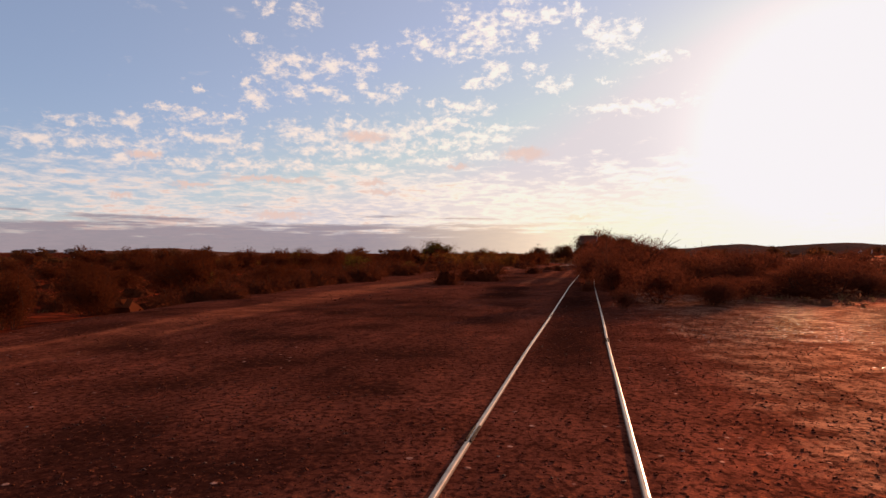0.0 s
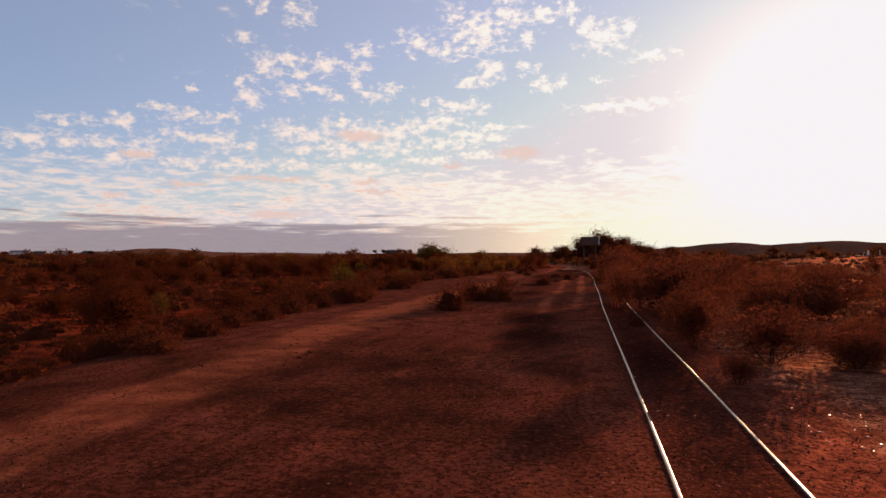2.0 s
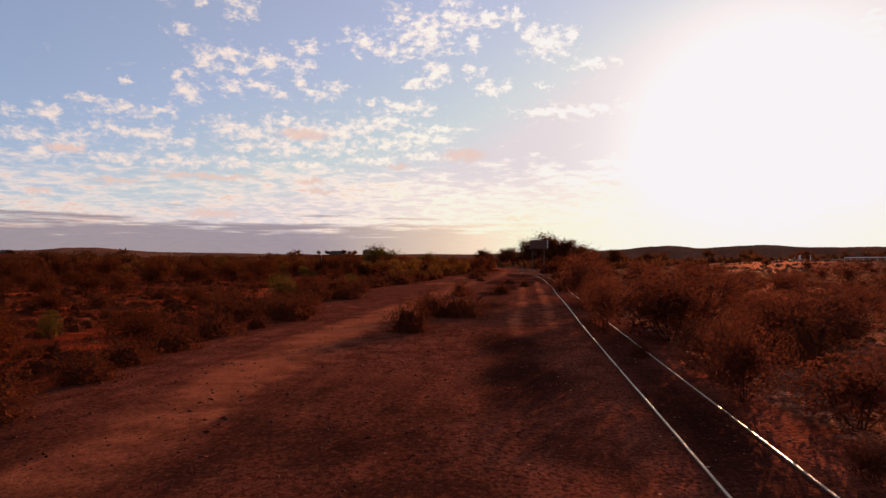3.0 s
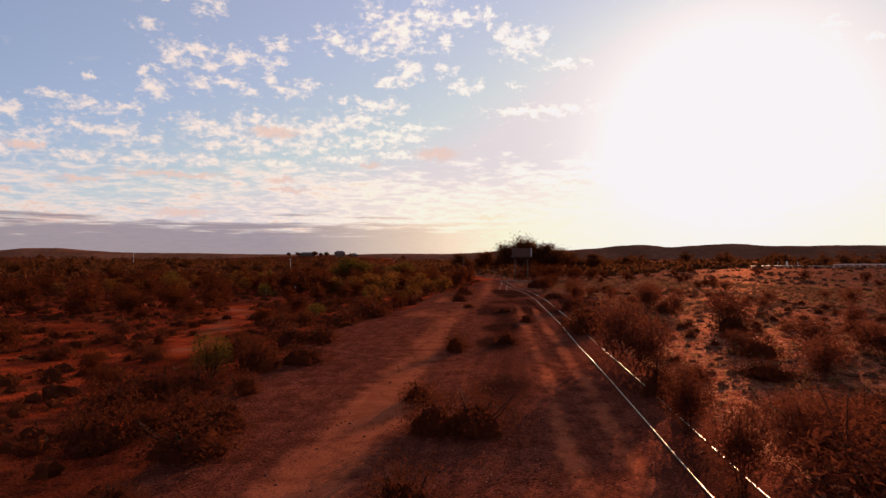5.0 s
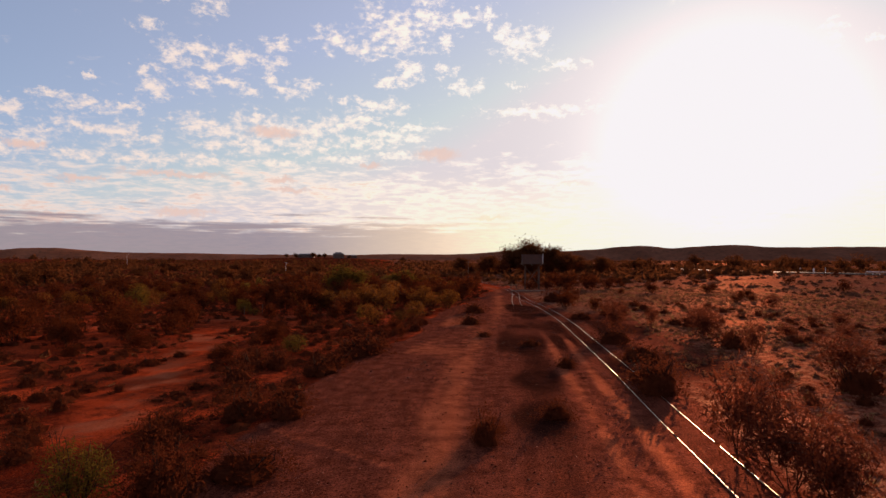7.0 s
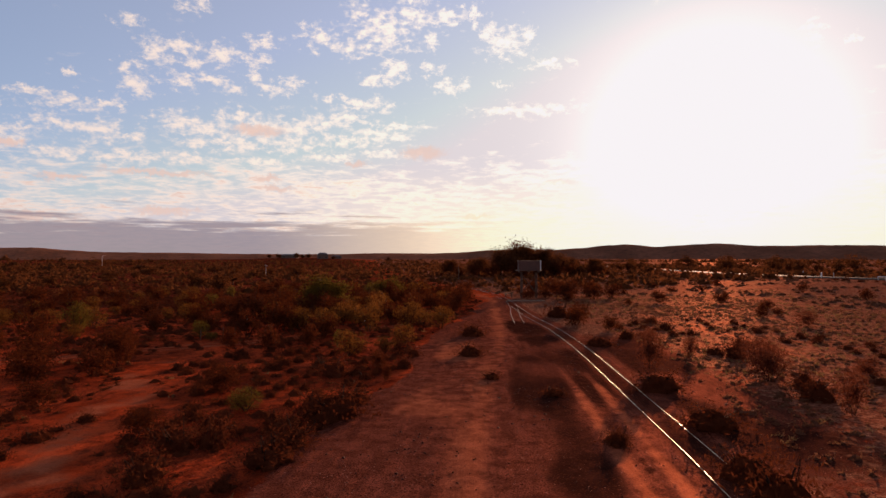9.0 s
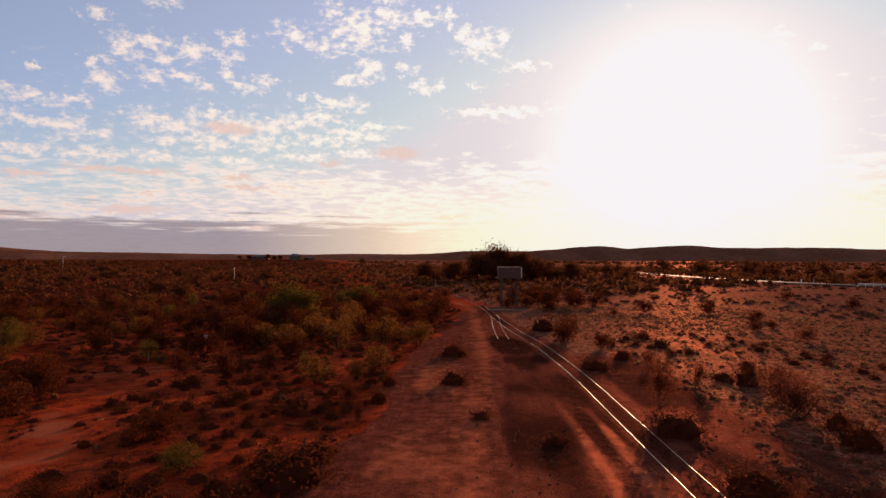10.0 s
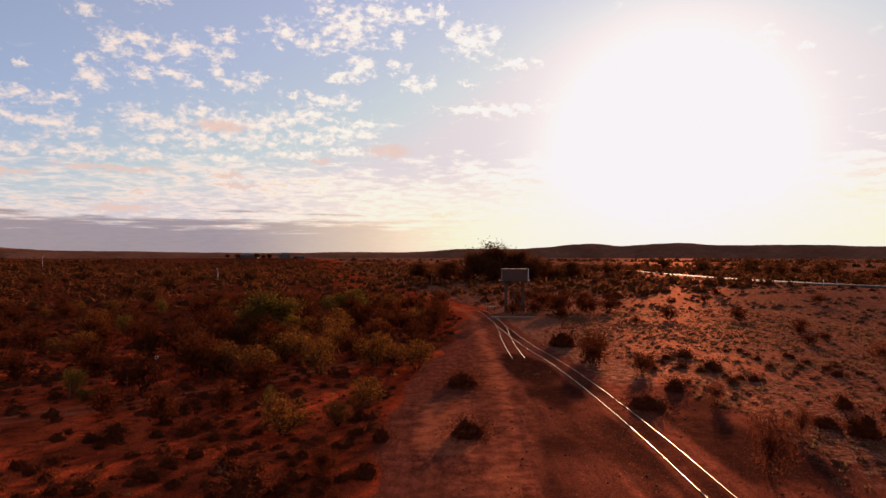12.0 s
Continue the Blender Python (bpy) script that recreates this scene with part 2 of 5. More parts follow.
def ground_material():
    m, g, s = material("red_earth")
    where = g.node("ShaderNodeTexCoord").outputs["Object"]

    def mask(name):
        return g.node("ShaderNodeAttribute", attribute_name=name).outputs["Fac"]

    big, mid, fine = g.noise(where, 0.11, 5.0), g.noise(where, 0.9, 6.0, 0.62), g.noise(where, 11.0, 6.0, 0.72)
    clod, crumb = g.noise(where, 2.6, 7.0, 0.70), g.noise(where, 34.0, 4.0, 0.7)
    peb = g.voronoi(where, 9.0)
    # streaks drawn out along the line of travel
    along = g.node("ShaderNodeMapping", vector_type="TEXTURE")
    g.link(where, along.inputs[0])
    along.inputs["Rotation"].default_value = (0, 0, radians(-13.8))
    along.inputs["Scale"].default_value = (0.55, 6.0, 1.0)
    drag = g.noise(along.outputs[0], 1.0, 5.0, 0.6)
    soil = g.mix(g.remap(big, 0.32, 0.68), (0.150, 0.026, 0.009), (0.440, 0.086, 0.029))
    soil = g.mix(g.math("MULTIPLY", g.remap(mid, 0.44, 0.66), 0.72), soil, (0.052, 0.013, 0.008))
    stony = g.mix(g.remap(mid, 0.35, 0.66), (0.080, 0.029, 0.019), (0.180, 0.068, 0.044))
    stony = g.mix(g.math("MULTIPLY", g.math("MULTIPLY", g.remap(drag, 0.48, 0.68), g.remap(mid, 0.35, 0.60)), 0.55), stony, (0.034, 0.013, 0.010))
    stony = g.mix(g.math("MULTIPLY", g.math("MULTIPLY", g.remap(drag, 0.48, 0.32), g.remap(clod, 0.60, 0.42)), 0.55), stony, (0.245, 0.082, 0.045))
    stony = g.mix(g.math("MULTIPLY", g.remap(clod, 0.50, 0.70), 0.28), stony, (0.024, 0.010, 0.008))
    # dark cinder tone, also used where plant shade is painted on the ground
    cinder_and_shade = g.mix(g.remap(mid, 0.35, 0.7), (0.010, 0.0055, 0.005), (0.027, 0.012, 0.009))
    sand = g.mix(g.remap(mid, 0.3, 0.75), (0.225, 0.082, 0.042), (0.340, 0.132, 0.070))
    pale = g.mix(g.remap(mid, 0.35, 0.65), (0.155, 0.090, 0.060), (0.325, 0.205, 0.135))
    soil = g.mix(g.math("MULTIPLY", g.remap(g.math("ADD", mask("dark_plain"), g.math("MULTIPLY", g.math("SUBTRACT", big, 0.5), 0.8)), 0.3, 0.8), 0.8), soil, (0.055, 0.017, 0.009))
    litter = g.noise(where, 1.9, 7.0, 0.68)
    pale = g.mix(g.math("MULTIPLY", g.remap(litter, 0.42, 0.60), 0.85), pale, (0.045, 0.019, 0.012))
    rough_edge = g.math("MULTIPLY", g.math("SUBTRACT", mid, 0.5), 0.9)
    col = g.mix(g.remap(g.math("ADD", mask("gravel"), rough_edge), 0.3, 0.7), soil, stony)
    col = g.mix(g.math("MULTIPLY", g.remap(g.math("ADD", mask("cinder_and_shade"), rough_edge), 0.30, 0.65), 0.92), col, cinder_and_shade)
    col = g.mix(g.math("MULTIPLY", g.remap(g.math("ADD", mask("dry_grass"), rough_edge), 0.35, 0.8), 0.8), col, pale)
    col = g.mix(g.math("MULTIPLY", g.remap(g.math("ADD", mask("rut"), g.math("MULTIPLY", rough_edge, 0.7)), 0.3, 0.8), 0.85), col, sand)
    # pebbles, crumbs and grit of many tones
    tone = g.node("ShaderNodeSeparateColor")
    g.link(peb["Color"], tone.inputs[0])
    stone = g.mix(tone.outputs[0], (0.018, 0.009, 0.008), (0.120, 0.044, 0.028))
    stone = g.mix(g.remap(tone.outputs[1], 0.94, 0.97), stone, (0.36, 0.25, 0.20))
    spot = g.math("MULTIPLY", g.remap(peb["Distance"], 0.32, 0.2), g.remap(tone.outputs[2], 0.6, 0.75))
    bare = g.math("SUBTRACT", 1.0, g.math("MULTIPLY", mask("rut"), 0.75))
    col = g.mix(g.math("MULTIPLY", spot, bare), col, stone)
    col = g.mix(g.math("MULTIPLY", g.math("MULTIPLY", g.remap(fine, 0.50, 0.57), 0.74), bare), col, (0.024, 0.009, 0.007))
    col = g.mix(g.math("MULTIPLY", g.math("MULTIPLY", g.remap(fine, 0.44, 0.36), 0.55), g.math("SUBTRACT", 1.0, g.math("MULTIPLY", mask("cinder_and_shade"), 0.75))), col, (0.26, 0.095, 0.045))
    col = g.mix(g.math("MULTIPLY", g.remap(crumb, 0.53, 0.60), 0.50), col, (0.022, 0.009, 0.007))
    col = g.mix(1.0, col, (1.16, 0.80, 0.70), "MULTIPLY")
    g.link(col, s["Base Color"])
    s["Roughness"].default_value = 0.95
    s["Specular IOR Level"].default_value = 0.0
    height = g.math("ADD", g.math("ADD", g.math("MULTIPLY", clod, 0.45), g.math("MULTIPLY", fine, 0.6)),
                    g.math("MULTIPLY", spot, 0.2))
    relief = g.bump(height, 0.34, 0.12)
    g.link(relief, s["Normal"])
    # a dull mineral gloss on the grains
    gloss = g.node("ShaderNodeBsdfGlossy")
    g.link(g.mix(1.0, col, (2.5, 2.8, 2.9), "MULTIPLY"), gloss.inputs["Color"])
    gloss.inputs["Roughness"].default_value = 0.62
    g.link(relief, gloss.inputs["Normal"])
    both = g.node("ShaderNodeMixShader")
    both.inputs[0].default_value = 0.11
    nodes = m.node_tree.nodes
    shader = next(n for n in nodes if n.type == "BSDF_PRINCIPLED")
    out = next(n for n in nodes if n.type == "OUTPUT_MATERIAL")
    g.link(shader.outputs[0], both.inputs[1])
    g.link(gloss.outputs[0], both.inputs[2])
    g.link(both.outputs[0], out.inputs[0])
    return m


def leaf_material(name, dark, light, through_light=0.35):
    m, g, s = material(name)
    clump = g.node("ShaderNodeNewGeometry").outputs["Random Per Island"]
    whole = g.node("ShaderNodeObjectInfo").outputs["Random"]
    where = g.node("ShaderNodeTexCoord").outputs["Object"]
    patch = g.noise(where, 1.4, 3.0)
    col = g.mix(g.math("ADD", g.math("MULTIPLY", clump, 0.55), g.math("MULTIPLY", g.remap(patch, 0.3, 0.7), 0.45)), dark, light)
    col = g.mix(g.math("MULTIPLY", whole, 0.35), col, tuple(0.55 * c for c in dark))
    g.link(col, s["Base Color"])
    s["Roughness"].default_value = 0.75
    s["Specular IOR Level"].default_value = 0.0
    thin = g.node("ShaderNodeBsdfTranslucent")
    g.link(col, thin.inputs[0])
    both = g.node("ShaderNodeMixShader")
    both.inputs[0].default_value = through_light
    nodes = m.node_tree.nodes
    out = next(n for n in nodes if n.type == "OUTPUT_MATERIAL")
    shader = next(n for n in nodes if n.type == "BSDF_PRINCIPLED")
    g.link(shader.outputs[0], both.inputs[1])
    g.link(thin.outputs[0], both.inputs[2])
    g.link(both.outputs[0], out.inputs[0])
    return m


def rail_material():
    m, g, s = material("worn_rail_steel")
    where = g.node("ShaderNodeTexCoord").outputs["Object"]
    normal = g.node("ShaderNodeNewGeometry").outputs["Normal"]
    sep = g.node("ShaderNodeSeparateXYZ")
    g.link(normal, sep.inputs[0])
    top = g.remap(sep.outputs[2], 0.56, 0.92)
    wear = g.noise(where, 2.2, 5.0, 0.6)
    grain = g.noise(where, 40.0, 3.0)
    rust = g.mix(grain, (0.06, 0.028, 0.018), (0.14, 0.055, 0.03))
    steel = g.mix(g.remap(wear, 0.35, 0.7), (0.37, 0.25, 0.17), (0.53, 0.385, 0.275))
    g.link(g.mix(top, rust, steel), s["Base Color"])
    g.link(g.math("MULTIPLY", top, 0.9), s["Metallic"])
    g.link(g.math("ADD", g.remap(top, 0.0, 1.0, 0.85, 0.42), g.math("MULTIPLY", g.math("SUBTRACT", wear, 0.5), 0.12)), s["Roughness"])
    g.link(g.bump(grain, 0.08, 0.002), s["Normal"])
    return m


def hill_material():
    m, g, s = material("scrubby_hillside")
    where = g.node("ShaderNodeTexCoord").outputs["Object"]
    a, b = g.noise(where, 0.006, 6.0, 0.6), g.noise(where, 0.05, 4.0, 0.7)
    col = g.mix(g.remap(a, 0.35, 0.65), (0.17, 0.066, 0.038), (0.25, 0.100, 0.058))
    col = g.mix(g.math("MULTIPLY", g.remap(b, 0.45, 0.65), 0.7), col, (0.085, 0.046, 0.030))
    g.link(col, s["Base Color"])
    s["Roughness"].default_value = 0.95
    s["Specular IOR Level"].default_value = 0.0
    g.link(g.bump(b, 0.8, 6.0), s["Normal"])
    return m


EARTH = ground_material()
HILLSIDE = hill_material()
RAIL = rail_material()
SALT_LEAF = leaf_material("saltbush_leaf", (0.084, 0.020, 0.009), (0.158, 0.042, 0.017), 0.36)
# saltbush leaf of the right field, its colour lightened to imitate lens glare
GLARE_SCRUB_LEAF = leaf_material("glare_lightened_scrub_leaf", (0.145, 0.058, 0.031), (0.280, 0.122, 0.066), 0.52)
# dry twigs right of the line, lens glare painted in as lighter red
GLARE_DRY_LEAF = leaf_material("glare_lightened_dry_twig", (0.108, 0.027, 0.014), (0.190, 0.052, 0.025), 0.52)
DRY_LEAF = leaf_material("dry_shrub_twig", (0.070, 0.016, 0.006), (0.135, 0.034, 0.012), 0.40)
GREEN_LEAF = leaf_material("yellow_green_leaf", (0.085, 0.052, 0.010), (0.200, 0.125, 0.024), 0.45)
ORANGE_LEAF = leaf_material("orange_brown_leaf", (0.115, 0.042, 0.011), (0.250, 0.098, 0.022), 0.5)
TREE_LEAF = leaf_material("dark_tree_leaf", (0.078, 0.025, 0.010), (0.165, 0.058, 0.021), 0.45)
GRASS_BLADE = leaf_material("dry_tussock", (0.150, 0.078, 0.032), (0.330, 0.200, 0.088), 0.5)
BARK = plain_material("grey_brown_bark", (0.040, 0.019, 0.012), 0.9, scale=6.0, bump=0.6, shine=0.05)
STONE = plain_material("iron_stained_stone", (0.085, 0.034, 0.022), 0.8, vary=0.55, scale=8.0, bump=0.4, shine=0.12)
CLOD = plain_material("red_earth_clod", (0.130, 0.038, 0.020), 0.95, vary=0.5, scale=7.0, bump=0.5, shine=0.0)
QUARTZ = plain_material("pale_quartz_stone", (0.32, 0.24, 0.19), 0.24, vary=0.25, scale=8.0, bump=0.0, shine=1.0)
TANK_STEEL = plain_material("weathered_tank_plate", (0.105, 0.052, 0.040), 0.9, metal=0.0, vary=0.2, scale=0.8)
OLD_TIMBER = plain_material("old_dark_timber", (0.095, 0.050, 0.031), 0.9, scale=2.5, bump=0.6)
CONCRETE = plain_material("pale_concrete", (0.21, 0.125, 0.08), 0.9, vary=0.2, scale=1.5)
ASPHALT = plain_material("smooth_asphalt", (0.060, 0.046, 0.038), 0.76, vary=0.15, scale=0.6, bump=0.05, shine=0.08)
WHITE_PAINT = plain_material("weathered_white_paint", (0.72, 0.70, 0.66), 0.55, vary=0.08, scale=2.0)
GREY_METAL = plain_material("galvanised_metal", (0.42, 0.42, 0.42), 0.45, metal=0.6, vary=0.15, scale=4.0)
ROOF_METAL = plain_material("corrugated_roof_metal", (0.13, 0.095, 0.085), 0.8, metal=0.0, vary=0.15, scale=1.0)
DARK_WALL = plain_material("dark_brick_wall", (0.12, 0.075, 0.055), 0.85, scale=1.0)
DARK_GLASS = plain_material("dark_window_pane", (0.02, 0.02, 0.025), 0.1, vary=0.1, scale=1.0, bump=0.0)


# ---- helpers of the plan ----
def lattice(ix, iy, seed):
    """Repeatable random numbers, 0 to 1, on whole-number points."""
    h = (ix.astype(np.int64) * 374761393 + iy.astype(np.int64) * 668265263 + seed * 974634721) & 0xFFFFFFFF
    h = ((h ^ (h >> 13)) * 1274126177) & 0xFFFFFFFF
    return ((h ^ (h >> 16)) & 0xFFFF) / 65535.0


def rough(x, y, size, seed):
    """Smooth random relief, -1 to 1, with bumps of about that size."""
    x, y = np.asarray(x, float) / size, np.asarray(y, float) / size
    c, s = math.cos(seed * 1.7 + 0.5), math.sin(seed * 1.7 + 0.5)
    x, y = x * c - y * s, x * s + y * c
    ix, iy = np.floor(x), np.floor(y)
    u, v = x - ix, y - iy
    u, v = u * u * (3 - 2 * u), v * v * (3 - 2 * v)
    a, b = lattice(ix, iy, seed), lattice(ix + 1, iy, seed)
    c, d = lattice(ix, iy + 1, seed), lattice(ix + 1, iy + 1, seed)
    return (a * (1 - u) + b * u) * (1 - v) * 2 + (c * (1 - u) + d * u) * v * 2 - 1


def step(v, a, b):
    t = np.clip((np.asarray(v, float) - a) / (b - a), 0, 1)
    return t * t * (3 - 2 * t)


def smooth_line(points, spacing=0.5):
    """A smooth line through plan points, resampled at even spacing."""
    p = np.array(points, float)
    p = np.vstack([2 * p[0] - p[1], p, 2 * p[-1] - p[-2]])
    out = []
    for i in range(1, len(p) - 2):
        t = np.linspace(0, 1, 40, endpoint=False)[:, None]
        a, b, c, d = p[i - 1], p[i], p[i + 1], p[i + 2]
        out.append(0.5 * (2 * b + (c - a) * t + (2 * a - 5 * b + 4 * c - d) * t ** 2 + (3 * b - a - 3 * c + d) * t ** 3))
    out.append(p[-2][None])
    out = np.vstack(out)
    run = np.concatenate([[0], np.cumsum(np.hypot(*np.diff(out, axis=0).T))])
    at = np.linspace(0, run[-1], max(2, int(run[-1] / spacing)) + 1)
    return np.stack([np.interp(at, run, out[:, 0]), np.interp(at, run, out[:, 1])], 1)


def away(x, y, line):
    """Distance of plan points from a line."""
    x, y = np.asarray(x, float), np.asarray(y, float)
    best = np.full(x.shape, 1e9)
    for (ax, ay), (bx, by) in zip(line[:-1], line[1:]):
        dx, dy = bx - ax, by - ay
        t = np.clip(((x - ax) * dx + (y - ay) * dy) / (dx * dx + dy * dy + 1e-9), 0, 1)
        best = np.minimum(best, (x - ax - t * dx) ** 2 + (y - ay - t * dy) ** 2)
    return np.sqrt(best)


MAIN_LINE = [(-7.5, -30), (-0.32, 0), (2.1, 10), (4.58, 20), (7.05, 30), (9.52, 40), (12.1, 50), (14.62, 60), (17.1, 70), (19.7, 80),
             (22.1, 90), (24.5, 100), (27.8, 114.1), (31.4, 133), (33.6, 150), (36.6, 168), (40.0, 186), (43.0, 206), (44.6, 224), (44.0, 245)]
SIDING = [(28.7, 140.5), (30.8, 149), (33.2, 158), (35.7, 166.5), (37.6, 174)]
LEFT_EDGE = [(-11.5, -30), (-10.6, 13), (-9.6, 27), (-7.2, 42), (-6.6, 58), (-4.6, 70), (-1.0, 84), (6.0, 101), (11.0, 124), (17, 138), (25, 158), (36, 192)]
RUT_LEFT = [(-9.5, -20), (-8.3, 5), (-6.8, 16), (-5.3, 26), (-4.0, 35), (-1.8, 44), (0.3, 51.5), (2.1, 59), (4.1, 67), (7.6, 82), (10.6, 92),
            (14.5, 105), (17.0, 111.5), (20.5, 123), (24.9, 139), (29.5, 158), (37, 190), (39, 215)]
TYRE_MARK = [(4.6, 32), (7.4, 44.8), (8.9, 50.2), (10.9, 57.7), (13.3, 67.6), (17.0, 82.8), (20.6, 97), (24.2, 113)]
OLD_BED = [(-1.5, 8), (0.3, 17.8), (1.7, 24), (3.6, 32), (4.4, 42), (5.4, 50), (7.6, 59), (9.4, 66), (11.5, 74), (13.5, 83), (15.7, 92), (18.6, 101), (22, 112),
           (25.2, 122), (28.4, 136), (29.2, 143)]
CROSS_MARK = [(-4.6, 69.6), (-2.7, 66.8), (-0.6, 64.9), (1.2, 62.8)]
SIDE_TRACK = [(-40, 118), (-24, 124), (-16, 127), (-10.2, 129.5), (-3.8, 133.7), (4, 139), (11, 146)]
EAST_TRACK = [(51, 70), (49.2, 95), (49.8, 112.5), (51.5, 123.5), (53.5, 139), (53, 159), (50, 185)]
RED_TRACK = [(-13.5, 66), (-14, 84), (-15, 98), (-16.5, 113), (-17, 124)]

ROAD = [(330, 780), (270, 579), (225, 420), (195, 330), (182, 285), (170, 250), (165, 222), (172, 197), (195, 168), (250, 130), (420, 70)]

rail_line = smooth_line(MAIN_LINE, 0.5)
edge_line = np.array(LEFT_EDGE, float)
rut_line = smooth_line(RUT_LEFT, 2.0)


def beside(x, y):
    """How far a plan point lies to the right of the main line."""
    return (np.asarray(x, float) - np.interp(y, rail_line[:, 1], rail_line[:, 0])) * 0.97


def inside(x, y):
    """How far a plan point lies within the cleared strip, from its left edge."""
    return (np.asarray(x, float) - np.interp(y, edge_line[:, 1], edge_line[:, 0])) * 0.95


def cleared_right(y):
    """Where the cleared strip ends to the right of the main line."""
    return np.interp(y, [0, 16, 24, 34, 60, 90, 110, 150, 180], [15, 14, 7, 3.2, 3.2, 6, 8, 7, 12])


def road_height(y):
    """Height of the sealed road's surface on its low bank."""
    return np.interp(y, [100, 165, 222, 250, 285, 330, 420, 579, 760], [4.0, 3.9, 3.7, 3.4, 2.8, 2.3, 1.5, 0.6, 0.3])


def land(x, y):
    """Height of the ground."""
    x, y = np.asarray(x, float), np.asarray(y, float)
    far = np.hypot(x, y - 60)
    z = 0.06 * rough(x, y, 5.0, 1) + 0.007 * rough(x, y, 1.7, 2)
    off = 1 - step(inside(x, y), -3.0, 0.5)
    z = z - 0.40 * off * (1 - step(far, 150, 320)) + off * (0.20 * rough(x, y, 7.0, 4) + 0.08 * rough(x, y, 2.6, 6))
    z = z * (0.35 + 0.65 * step(np.abs(beside(x, y)), 0.6, 2.2))
    z = z + 0.5 * step(far, 120, 300) * rough(x, y, 60.0, 5)
    z = z + (road_height(y) - 0.35) * (1 - step(away(x, y, np.array(ROAD, float)), 5.0, 85.0))
    z = z + 9.5 * np.exp(-((x + 45) / 150) ** 2 - ((y - 830) / 120) ** 2)
    z = z + 9.5 * np.exp(-((x + 520) / 240) ** 2 - ((y - 810) / 150) ** 2)
    return z


def part(name, mesh, mat, parent=None, label="", where=None):
    """Links a mesh or a bmesh as one object, under a thing where there is one."""
    if isinstance(mesh, bmesh.types.BMesh):
        data = bpy.data.meshes.new(name)
        mesh.to_mesh(data)
        mesh.free()
        mesh = data
    if mat and not mesh.materials:
        mesh.materials.append(mat)
    ob = new(name, mesh)
    ob.parent = parent
    if where is not None:
        ob.matrix_basis = where
    return tagged(ob, label)


def thing(name, where, label, category, group="", kind=""):
    ob = new(name)
    ob.empty_display_size = 0.2
    ob.matrix_basis = where
    return tagged(ob, label, category, group, kind)


def mesh_of(name, verts, faces, smooth=False):
    me = bpy.data.meshes.new(name)
    me.from_pydata([tuple(v) for v in verts], [], faces)
    if smooth:
        me.polygons.foreach_set("use_smooth", [True] * len(me.polygons))
    me.update()
    return me


def quads_mesh(name, corners):
    """Many loose quads from an array (n, 4, 3)."""
    n = len(corners)
    me = bpy.data.meshes.new(name)
    me.vertices.add(n * 4)
    me.vertices.foreach_set("co", np.asarray(corners, np.float32).ravel())
    me.loops.add(n * 4)
    me.loops.foreach_set("vertex_index", np.arange(n * 4, dtype=np.int32))
    me.polygons.add(n)
    me.polygons.foreach_set("loop_start", np.arange(0, n * 4, 4, dtype=np.int32))
    me.update(calc_edges=True)
    return me


def box(bm, x0, x1, y0, y1, z0, z1, bevel=0.0):
    made = bmesh.ops.create_cube(bm, size=1.0, matrix=Matrix.Translation(((x0 + x1) / 2, (y0 + y1) / 2, (z0 + z1) / 2)) @ Matrix.Diagonal((x1 - x0, y1 - y0, z1 - z0, 1)))
    if bevel:
        edges = {e for v in made["verts"] for e in v.link_edges}
        bmesh.ops.bevel(bm, geom=list(edges), offset=bevel, segments=1, affect="EDGES")
    return bm


def beam(bm, a, b, thick, sides=6, taper=1.0):
    a, b = Vector(a), Vector(b)
    turn = (b - a).to_track_quat("Z", "Y").to_matrix().to_4x4()
    bmesh.ops.create_cone(bm, cap_ends=True, segments=sides, radius1=thick, radius2=thick * taper, depth=(b - a).length,
                          matrix=Matrix.Translation((a + b) / 2) @ turn)
    return bm


